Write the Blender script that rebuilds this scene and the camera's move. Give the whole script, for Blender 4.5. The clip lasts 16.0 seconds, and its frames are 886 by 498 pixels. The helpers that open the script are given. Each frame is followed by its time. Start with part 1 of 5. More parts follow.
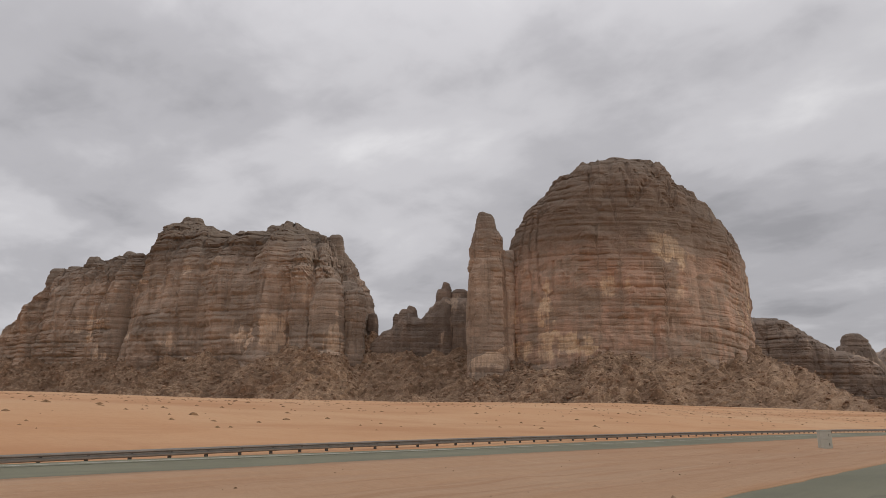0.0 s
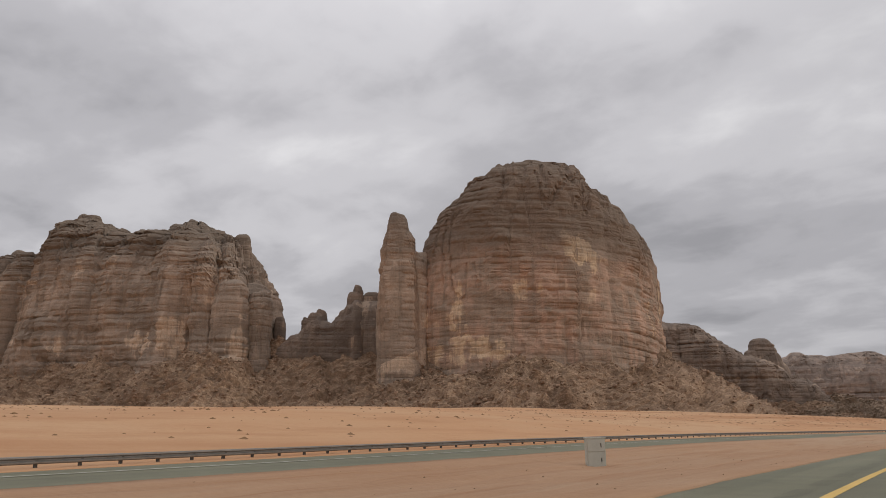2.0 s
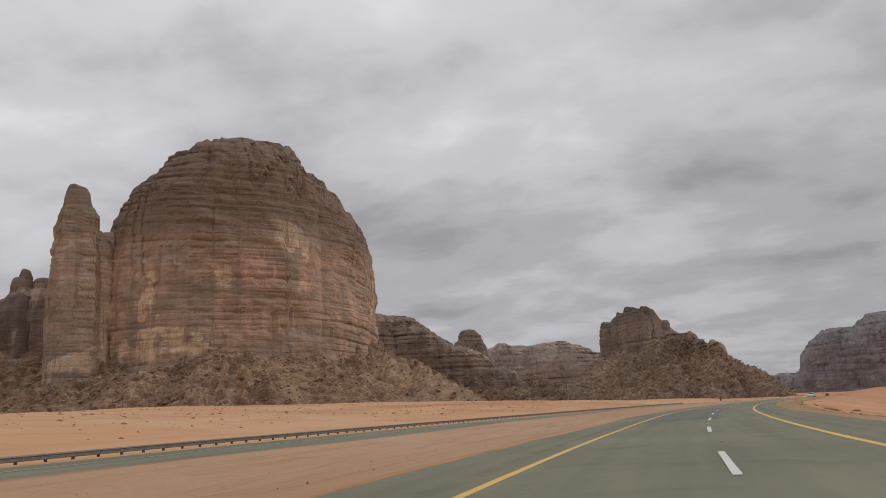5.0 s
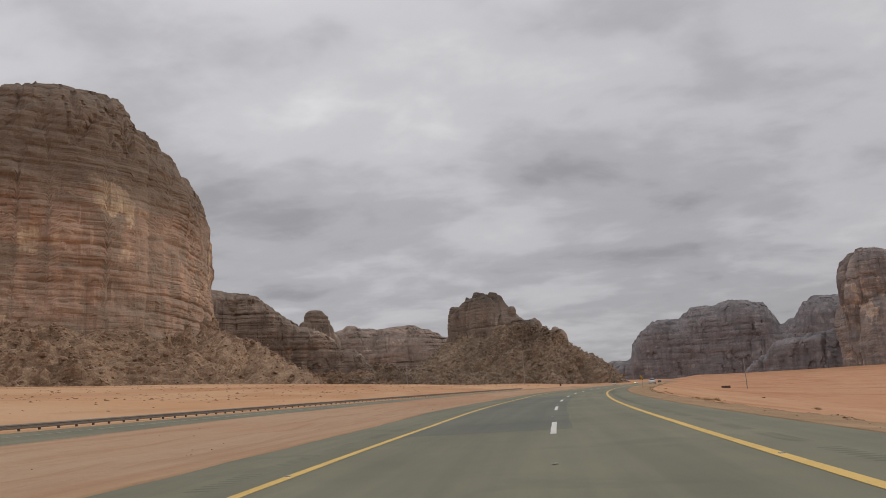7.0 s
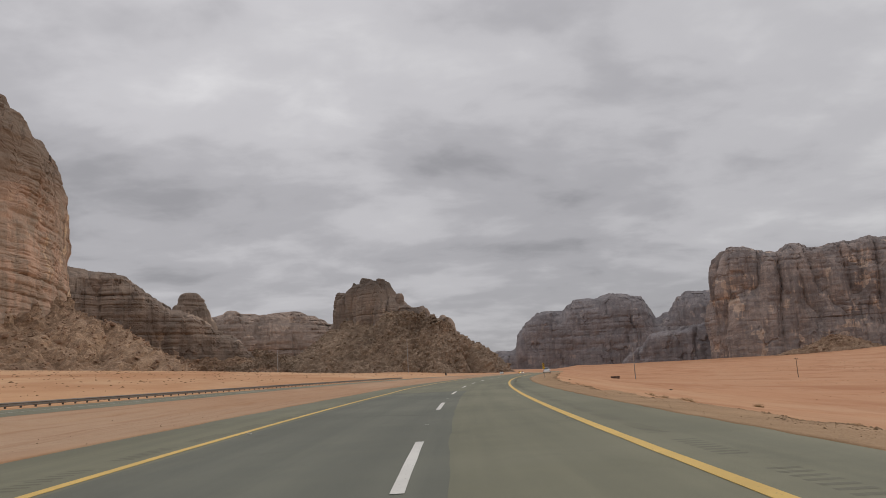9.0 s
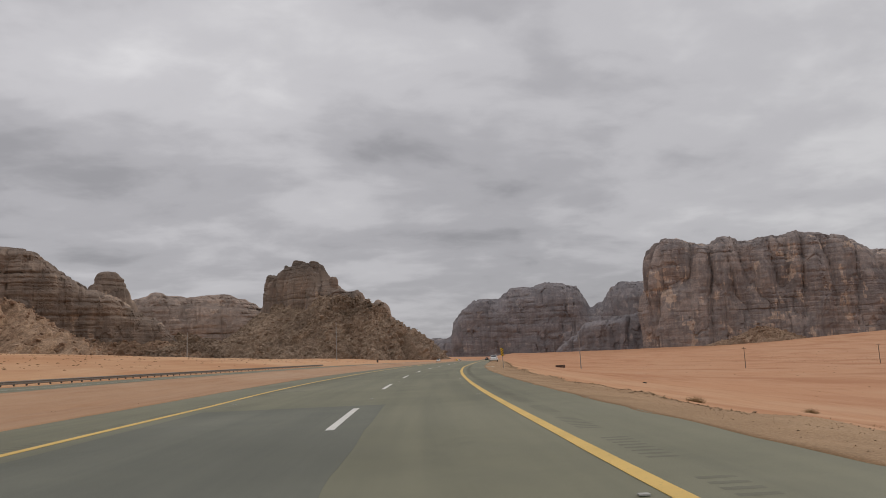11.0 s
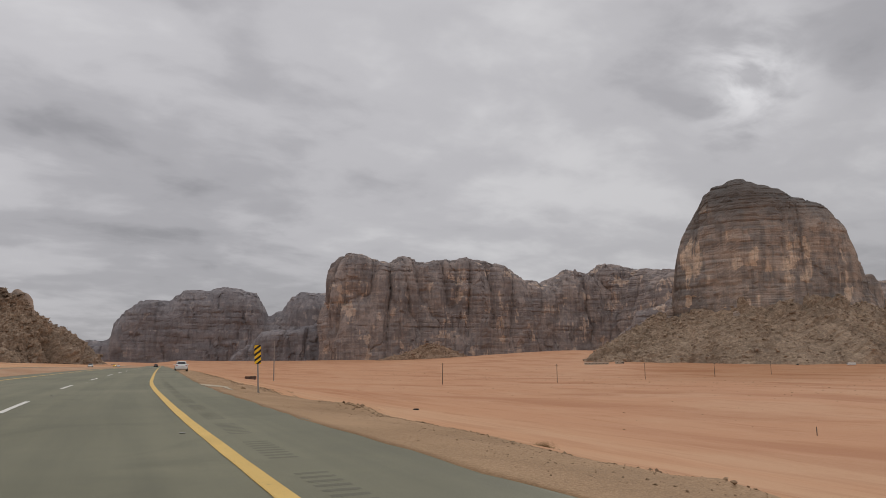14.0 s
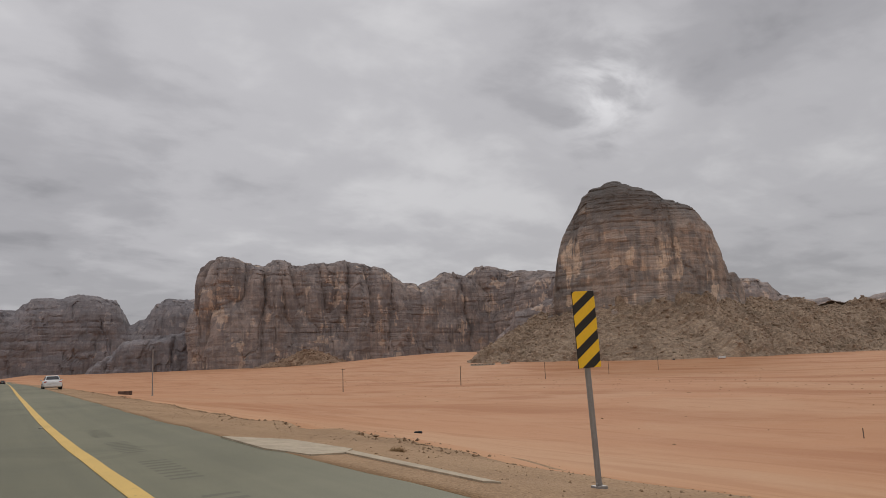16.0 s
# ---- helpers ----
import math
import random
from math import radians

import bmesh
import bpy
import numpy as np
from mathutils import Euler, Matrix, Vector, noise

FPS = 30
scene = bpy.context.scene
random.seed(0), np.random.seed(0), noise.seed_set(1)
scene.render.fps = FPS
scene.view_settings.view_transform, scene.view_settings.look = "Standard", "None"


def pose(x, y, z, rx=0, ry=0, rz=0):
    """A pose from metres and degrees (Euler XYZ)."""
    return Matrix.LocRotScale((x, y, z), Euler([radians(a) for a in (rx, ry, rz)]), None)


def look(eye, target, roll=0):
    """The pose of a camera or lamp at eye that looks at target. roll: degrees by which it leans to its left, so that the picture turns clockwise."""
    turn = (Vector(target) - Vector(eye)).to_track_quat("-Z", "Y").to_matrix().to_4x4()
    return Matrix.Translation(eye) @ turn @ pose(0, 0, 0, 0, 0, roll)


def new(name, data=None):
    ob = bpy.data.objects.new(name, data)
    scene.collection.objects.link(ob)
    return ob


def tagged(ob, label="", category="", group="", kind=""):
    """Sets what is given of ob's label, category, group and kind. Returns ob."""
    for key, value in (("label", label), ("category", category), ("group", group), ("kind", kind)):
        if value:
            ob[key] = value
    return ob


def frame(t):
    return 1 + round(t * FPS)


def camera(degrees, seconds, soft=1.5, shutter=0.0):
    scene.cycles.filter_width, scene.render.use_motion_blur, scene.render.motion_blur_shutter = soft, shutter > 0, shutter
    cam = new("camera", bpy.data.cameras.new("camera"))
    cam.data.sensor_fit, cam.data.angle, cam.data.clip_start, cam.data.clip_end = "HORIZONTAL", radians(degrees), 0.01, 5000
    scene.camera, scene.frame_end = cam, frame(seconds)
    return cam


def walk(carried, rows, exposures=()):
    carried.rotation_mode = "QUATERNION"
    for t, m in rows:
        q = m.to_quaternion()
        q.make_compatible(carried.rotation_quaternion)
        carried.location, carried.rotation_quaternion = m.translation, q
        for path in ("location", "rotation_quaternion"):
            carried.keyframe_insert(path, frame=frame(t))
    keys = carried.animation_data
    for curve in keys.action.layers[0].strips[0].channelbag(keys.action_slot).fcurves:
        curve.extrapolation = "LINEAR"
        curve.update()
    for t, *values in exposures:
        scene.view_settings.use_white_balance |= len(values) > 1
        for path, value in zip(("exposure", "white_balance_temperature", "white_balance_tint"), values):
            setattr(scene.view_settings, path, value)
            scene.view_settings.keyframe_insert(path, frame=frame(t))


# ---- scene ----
cam = camera(62.72, 16.0, soft=0.7)
ROWS = [
    (0.0, pose(0.00, -0.00, 1.25, 103.66, -0.12, 2.05)),
    (0.5, pose(4.04, 5.46, 1.25, 103.73, 0.11, 0.20)),
    (1.0, pose(8.22, 10.90, 1.25, 103.92, 0.37, -1.33)),
    (1.5, pose(12.51, 16.36, 1.25, 104.00, 0.54, -2.78)),
    (2.0, pose(16.85, 21.86, 1.25, 104.18, 0.61, -3.51)),
    (2.5, pose(21.30, 27.39, 1.24, 104.33, 0.93, -4.37)),
    (3.0, pose(25.95, 32.88, 1.25, 104.32, 1.37, -6.85)),
    (3.5, pose(30.63, 38.36, 1.25, 103.97, 2.59, -11.75)),
    (4.0, pose(35.37, 43.84, 1.25, 103.67, 3.40, -16.79)),
    (4.5, pose(40.18, 49.32, 1.25, 103.41, 3.66, -20.71)),
    (7.0, pose(65.59, 76.31, 1.26, 101.08, 3.40, -35.75)),
    (7.5, pose(70.75, 81.57, 1.25, 100.67, 3.21, -38.22)),
    (8.0, pose(75.97, 86.78, 1.24, 100.30, 3.15, -40.37)),
    (8.5, pose(81.25, 91.95, 1.26, 99.97, 3.08, -42.59)),
    (9.0, pose(86.60, 97.10, 1.25, 99.72, 3.02, -44.52)),
    (11.5, pose(114.51, 122.77, 1.25, 98.20, 2.13, -51.26)),
    (12.0, pose(120.39, 127.97, 1.24, 97.97, 1.60, -53.77)),
    (12.5, pose(126.34, 133.12, 1.23, 97.82, 0.49, -59.18)),
    (13.0, pose(132.28, 138.15, 1.25, 97.97, -0.41, -68.52)),
    (13.5, pose(138.08, 143.08, 1.25, 98.24, -0.20, -71.54)),
    (14.0, pose(143.81, 147.87, 1.25, 98.68, 0.34, -74.80)),
    (14.5, pose(149.51, 152.54, 1.25, 98.87, 0.99, -78.00)),
    (15.0, pose(155.20, 157.14, 1.25, 98.91, 1.76, -80.64)),
    (15.5, pose(160.85, 161.78, 1.25, 98.88, 2.31, -83.27)),
    (16.0, pose(166.46, 166.26, 1.25, 98.80, 2.09, -84.57)),
]
walk(cam, ROWS)

# ---- daylight: overcast sky with a pale sun behind thin cloud ----
SUN_DIR = Vector((0.926, -0.140, 0.350)).normalized()
scene.view_settings.exposure = 0.0


class Nodes:
    """Short helper to wire shader nodes."""

    def __init__(self, tree):
        self.tree = tree
        tree.nodes.clear()

    def add(self, kind, inputs=None, **props):
        n = self.tree.nodes.new(kind)
        for k, v in props.items():
            setattr(n, k, v)
        for k, v in (inputs or {}).items():
            sock = n.inputs[k]
            if isinstance(v, bpy.types.NodeSocket):
                self.tree.links.new(v, sock)
            else:
                sock.default_value = v
        return n

    def math(self, op, a, b=0.0, c=0.0, clamp=False):
        return self.add("ShaderNodeMath", {0: a, 1: b, 2: c}, operation=op, use_clamp=clamp).outputs[0]

    def ramp(self, fac, stops, smooth=False):
        n = self.add("ShaderNodeValToRGB", {"Fac": fac})
        el = n.color_ramp.elements
        if smooth:
            n.color_ramp.interpolation = "EASE"
        el[0].position, el[1].position = stops[0][0], stops[-1][0]
        for pos, _ in stops[1:-1]:
            el.new(pos)
        for e, (_, col) in zip(el, stops):
            e.color = (col, col, col, 1) if isinstance(col, (int, float)) else (*col, 1)
        return n.outputs["Color"]

    def mix(self, fac, a, b, blend="MIX"):
        n = self.add("ShaderNodeMix", data_type="RGBA", blend_type=blend)
        for sock, v in ((n.inputs[0], fac), (n.inputs[6], a), (n.inputs[7], b)):
            if isinstance(v, bpy.types.NodeSocket):
                self.tree.links.new(v, sock)
            else:
                sock.default_value = v if isinstance(v, (int, float)) else (*v, 1)
        return n.outputs[2]

    def noise(self, vec, scale, detail=4.0, rough=0.55, distort=0.0):
        return self.add("ShaderNodeTexNoise", {"Vector": vec, "Scale": scale, "Detail": detail, "Roughness": rough, "Distortion": distort}).outputs["Fac"]

    def scaled(self, vec, sx, sy, sz):
        return self.add("ShaderNodeVectorMath", {0: vec, 1: (sx, sy, sz)}, operation="MULTIPLY").outputs[0]


CLOUD_X, CLOUD_Y = 4.3, 11.0


def make_world():
    w = bpy.data.worlds.new("sky")
    scene.world = w
    w.use_nodes = True
    k = Nodes(w.node_tree)
    d = k.add("ShaderNodeTexCoord").outputs["Generated"]
    sep = k.add("ShaderNodeSeparateXYZ", {0: d})
    up = k.math("MAXIMUM", sep.outputs[2], 0.0)
    # a flat cloud deck seen in perspective
    den = k.math("ADD", up, 0.2)
    px, py = k.math("DIVIDE", sep.outputs[0], den), k.math("DIVIDE", sep.outputs[1], den)
    # the bands run from north-west to south-east
    run, across = k.math("SUBTRACT", px, py), k.math("ADD", px, py)
    deck = k.add("ShaderNodeCombineXYZ", {0: k.math("MULTIPLY", run, 0.85), 1: across, 2: 0.0}).outputs[0]
    deck = k.add("ShaderNodeVectorMath", {0: deck, 1: (CLOUD_X, CLOUD_Y, 0.0)}, operation="ADD").outputs[0]
    big = k.noise(deck, 0.55, 3.0, 0.5, 0.3)
    fine = k.noise(deck, 1.4, 5.0, 0.52, 0.25)
    wisp = k.noise(deck, 4.0, 5.0, 0.55, 0.3)
    wide = k.noise(d, 1.9, 3.0, 0.5, 0.3)
    body = k.math("ADD", k.math("ADD", k.math("MULTIPLY", big, 0.34), k.math("MULTIPLY", wisp, 0.12)), k.math("ADD", k.math("MULTIPLY", fine, 0.30), k.math("MULTIPLY", wide, 0.24)))
    cloud = k.ramp(body, [(0.39, (0.330, 0.325, 0.345)), (0.46, (0.440, 0.432, 0.455)), (0.53, (0.555, 0.545, 0.568)), (0.62, (0.70, 0.69, 0.706))], True)
    # overcast skies grow brighter towards the zenith
    lift = k.math("MULTIPLY_ADD", k.math("MAXIMUM", k.math("SUBTRACT", up, 0.45), 0.0), 1.7, k.ramp(up, [(0.0, 0.84), (0.16, 0.92), (0.36, 1.0)]))
    cloud = k.mix(1.0, cloud, k.add("ShaderNodeCombineXYZ", {0: lift, 1: lift, 2: lift}).outputs[0], "MULTIPLY")
    # the cloud is thinner towards the north
    gain = k.math("MULTIPLY_ADD", sep.outputs[1], 0.13, k.math("MULTIPLY_ADD", sep.outputs[0], -0.09, 1.0))
    cloud = k.mix(1.0, cloud, k.add("ShaderNodeCombineXYZ", {0: gain, 1: gain, 2: gain}).outputs[0], "MULTIPLY")
    # thin cloud in front of the sun
    dot = k.add("ShaderNodeVectorMath", {0: d, 1: tuple(SUN_DIR)}, operation="DOT_PRODUCT").outputs["Value"]
    near = k.ramp(k.math("MULTIPLY_ADD", dot, 125.0, -124.0), [(0.0, 0.0), (0.45, 0.06), (0.78, 0.24), (0.93, 0.5), (1.0, 0.75)])
    veil = k.math("MULTIPLY", near, k.math("MULTIPLY", k.ramp(wisp, [(0.40, 0.2), (0.60, 1.0)]), 0.5))
    cloud = k.mix(1.0, cloud, k.add("ShaderNodeCombineXYZ", {0: veil, 1: veil, 2: veil}).outputs[0], "ADD")
    blue = k.add("ShaderNodeTexSky", sky_type="NISHITA", sun_disc=False, dust_density=0.1, sun_elevation=math.asin(SUN_DIR.z), sun_rotation=math.atan2(SUN_DIR.x, SUN_DIR.y))
    blue = k.mix(1.0, blue.outputs[0], (0.03, 0.03, 0.03), "MULTIPLY")
    sky = k.mix(0.94, blue, cloud)
    bg = k.add("ShaderNodeBackground", {"Color": sky, "Strength": 1.01})
    k.add("ShaderNodeOutputWorld", {"Surface": bg.outputs[0]})


make_world()
sun = new("sun", bpy.data.lights.new("sun", "SUN"))
sun.data.energy, sun.data.angle, sun.data.color = 0.9, radians(12), (1.0, 0.94, 0.86)
sun.matrix_world = look(Vector((0, 0, 600)), Vector((0, 0, 600)) - SUN_DIR)


# ---- materials ----
def material(name, rough=0.9, metal=0.0):
    m = bpy.data.materials.new(name)
    m.use_nodes = True
    k = Nodes(m.node_tree)
    bsdf = k.add("ShaderNodeBsdfPrincipled", {"Roughness": rough, "Metallic": metal})
    if "Specular IOR Level" in bsdf.inputs:
        bsdf.inputs["Specular IOR Level"].default_value = 0.25
    k.add("ShaderNodeOutputMaterial", {"Surface": bsdf.outputs[0]})
    return m, k, bsdf


def plain(name, color, rough=0.7, metal=0.0, vary=0.12, scale=3.0):
    """A painted or metal surface with faint stains and grain."""
    m, k, b = material(name, rough, metal)
    pos = k.add("ShaderNodeTexCoord").outputs["Object"]
    n = k.math("ADD", k.math("MULTIPLY", k.noise(pos, scale, 5), 0.6), k.math("MULTIPLY", k.noise(pos, scale * 9, 3), 0.4))
    dark = tuple(c * (1 - vary) for c in color)
    lite = tuple(min(1, c * (1 + vary)) for c in color)
    col = k.ramp(n, [(0.35, dark), (0.65, lite)])
    k.tree.links.new(col, b.inputs["Base Color"])
    k.tree.links.new(k.math("MULTIPLY_ADD", n, 0.2, rough - 0.1, True), b.inputs["Roughness"])
    return m


def rock(name, varnish, body, pale, pale_at=0.55, cap=150.0, layers=1.0, streak=1.0, tall=1.0, broad=1.0, fresh_and_lit=()):
    """Sandstone: dark desert varnish over warm stone, level thin beds, hanging streaks and fresh pale slabs."""
    m, k, b = material(name, 0.95)
    pos = k.add("ShaderNodeTexCoord").outputs["Object"]
    warp = k.add("ShaderNodeTexNoise", {"Vector": pos, "Scale": 0.009, "Detail": 2.0}).outputs["Color"]
    bent = k.add("ShaderNodeVectorMath", {0: warp, 1: (12, 12, 9), 2: pos}, operation="MULTIPLY_ADD").outputs[0]
    zone = k.ramp(k.noise(k.scaled(pos, 0.010, 0.010, 0.018), 1.0, 3, 0.55, 0.3), [(0.40, 0.15), (0.58, 1.0)])
    beds = k.noise(k.scaled(bent, 0.004, 0.004, 0.10), 1.0, 3, 0.6)
    thin = k.noise(k.scaled(bent, 0.012, 0.012, 0.42), 1.0, 3, 0.6)
    line = k.noise(k.scaled(bent, 0.03, 0.03, 1.0), 1.0, 2, 0.55)
    hang = k.noise(k.scaled(pos, 0.13, 0.13, 0.009), 1.0, 4, 0.62)
    drip = k.noise(k.scaled(pos, 0.45, 0.45, 0.03), 1.0, 3, 0.6)
    patch = k.noise(k.scaled(pos, 0.018 * broad, 0.018 * broad, 0.014 * tall), 1.0, 5, 0.62, 0.6)
    scars = k.noise(k.scaled(pos, 0.024 * broad, 0.024 * broad, 0.016 * tall), 1.0, 5, 0.6, 0.4)
    blotch = k.noise(k.scaled(pos, 0.07, 0.07, 0.06), 1.0, 6, 0.66, 0.3)
    slab = k.add("ShaderNodeTexVoronoi", {"Vector": k.scaled(bent, 0.034, 0.034, 0.055), "Scale": 1.0}, distance="CHEBYCHEV")
    slab = k.add("ShaderNodeSeparateColor", {0: slab.outputs["Color"]}).outputs[0]
    grain = k.noise(pos, 0.55, 5, 0.7)

    def total(*terms):
        out = 0.0
        for fac, w in terms:
            out = k.math("MULTIPLY_ADD", fac, w, out)
        return out

    tone = total((patch, 0.36), (beds, 0.14), (blotch, 0.24), (hang, 0.20), (slab, 0.06))
    mid = tuple(0.5 * (p + q) for p, q in zip(varnish, body))
    col = k.ramp(tone, [(0.40, tuple(c * 0.86 for c in varnish)), (0.46, varnish), (0.51, mid), (0.55, body), (0.62, tuple(c * 1.14 for c in body))])
    fresh = total((scars, 0.62), (slab, 0.12), (hang, 0.26))
    for x, y, z, r, rz in fresh_and_lit:
        # fresh stone where slabs have broken away; on the dome also a painted sunlit edge
        off = k.add("ShaderNodeVectorMath", {0: pos, 1: (x, y, z)}, operation="SUBTRACT").outputs[0]
        far = k.add("ShaderNodeVectorMath", {0: k.scaled(off, 1 / r, 1 / r, 1 / rz)}, operation="LENGTH").outputs["Value"]
        fresh = k.math("ADD", fresh, k.ramp(far, [(0.45, 0.085), (1.2, 0.0)]))
    fresh = k.math("MULTIPLY", k.ramp(fresh, [(pale_at, 0.0), (pale_at + 0.035, 0.85)]), k.ramp(drip, [(0.36, 0.55), (0.52, 1.0)]))
    col = k.mix(k.math("MULTIPLY", fresh, k.ramp(blotch, [(0.34, 0.4), (0.5, 1.0)])), col, pale)
    # old patina on the upper beds
    level = k.add("ShaderNodeSeparateXYZ", {0: bent}).outputs[2]
    old = k.ramp(total((level, 0.0125), (hang, 0.5), (patch, 0.5), (1.0, -0.25 - cap * 0.0125)), [(0.0, 0.0), (0.45, 1.0)])
    col = k.mix(k.math("MULTIPLY", old, 0.88), col, k.mix(k.ramp(thin, [(0.4, 0.0), (0.62, 0.5)]), tuple(c * 0.52 for c in varnish), tuple(c * 0.74 for c in varnish)))
    dark = k.ramp(total((hang, 0.6), (drip, 0.4)), [(0.38, 1.0), (0.46, 0.0)])
    col = k.mix(k.math("MULTIPLY", dark, 0.4 * streak), col, tuple(c * 0.72 for c in varnish))
    col = k.mix(k.math("MULTIPLY", k.ramp(thin, [(0.44, 1.0), (0.56, 0.0)]), k.math("MULTIPLY", zone, 0.24 * layers)), col, k.mix(1.0, col, (0.66, 0.64, 0.63), "MULTIPLY"))
    # undercut shade along the beds, put into the colour as thin dark lines
    col = k.mix(k.math("MULTIPLY", k.ramp(line, [(0.34, 1.0), (0.43, 0.0)]), k.math("MULTIPLY", zone, 0.32 * layers)), col, k.mix(1.0, col, (0.55, 0.53, 0.53), "MULTIPLY"))
    col = k.mix(k.ramp(grain, [(0.36, 0.4), (0.5, 0.0)]), col, k.mix(1.0, col, (0.75, 0.73, 0.73), "MULTIPLY"))
    col = k.mix(k.ramp(grain, [(0.52, 0.0), (0.68, 0.35)]), col, k.mix(1.0, col, (1.25, 1.23, 1.2), "MULTIPLY"))
    k.tree.links.new(col, b.inputs["Base Color"])
    edge = k.math("MULTIPLY", total((k.ramp(line, [(0.36, 0.0), (0.46, 1.0)]), 0.5), (thin, 1.3)), zone)
    h = total((edge, 0.8), (blotch, 1.8), (grain, 1.0), (hang, 0.8))
    bump = k.add("ShaderNodeBump", {"Height": h, "Strength": 0.5, "Distance": 1.1})
    k.tree.links.new(bump.outputs[0], b.inputs["Normal"])
    return m


def scree(name, dark, mid, lite, size=0.3):
    """Fallen blocks and rubble: stones of mixed tone, with paler washed runnels."""
    m, k, b = material(name, 0.95)
    pos = k.add("ShaderNodeTexCoord").outputs["Object"]
    v = k.add("ShaderNodeTexVoronoi", {"Vector": pos, "Scale": size, "Randomness": 1.0})
    v2 = k.add("ShaderNodeTexVoronoi", {"Vector": pos, "Scale": size * 2.7, "Randomness": 1.0})
    tone = k.add("ShaderNodeSeparateColor", {0: v.outputs["Color"]}).outputs[0]
    tone2 = k.add("ShaderNodeSeparateColor", {0: v2.outputs["Color"]}).outputs[0]
    wide = k.noise(pos, 0.02, 6, 0.65, 0.5)
    turned = k.add("ShaderNodeMapping", {"Vector": pos, "Rotation": (0.5, 0.6, 0.4), "Scale": (0.05, 0.22, 0.26)}).outputs[0]
    rubble = k.noise(turned, 1.0, 6, 0.68, 0.4)
    n = k.math("ADD", k.math("MULTIPLY", tone, 0.10), k.math("ADD", k.math("MULTIPLY", tone2, 0.08), k.math("ADD", k.math("MULTIPLY", wide, 0.50), k.math("MULTIPLY", rubble, 0.32))))
    col = k.ramp(n, [(0.38, dark), (0.5, mid), (0.62, lite)])
    # shade between the stones, painted as darker colour towards their edges
    gap_shade = k.ramp(v2.outputs["Distance"], [(0.5, 0.0), (0.85, 0.35)])
    col = k.mix(gap_shade, col, tuple(c * 0.75 for c in dark))
    k.tree.links.new(col, b.inputs["Base Color"])
    h = k.math("SUBTRACT", k.math("MULTIPLY", rubble, 1.2), k.math("ADD", k.math("MULTIPLY", v.outputs["Distance"], 0.5), k.math("MULTIPLY", v2.outputs["Distance"], 0.35)))
    bump = k.add("ShaderNodeBump", {"Height": h, "Strength": 0.5, "Distance": 1.8})
    k.tree.links.new(bump.outputs[0], b.inputs["Normal"])
    return m


def boulder(name, dark, mid, lite):
    """Loose blocks, each of its own tone."""
    m, k, b = material(name, 0.95)
    pos = k.add("ShaderNodeTexCoord").outputs["Object"]
    own = k.add("ShaderNodeNewGeometry").outputs["Random Per Island"]
    n = k.math("ADD", k.math("MULTIPLY", own, 0.4), k.math("ADD", k.math("MULTIPLY", k.noise(pos, 0.02, 5, 0.6), 0.35), k.math("MULTIPLY", k.noise(pos, 0.7, 4, 0.7), 0.25)))
    k.tree.links.new(k.ramp(n, [(0.28, dark), (0.5, mid), (0.74, lite)]), b.inputs["Base Color"])
    return m


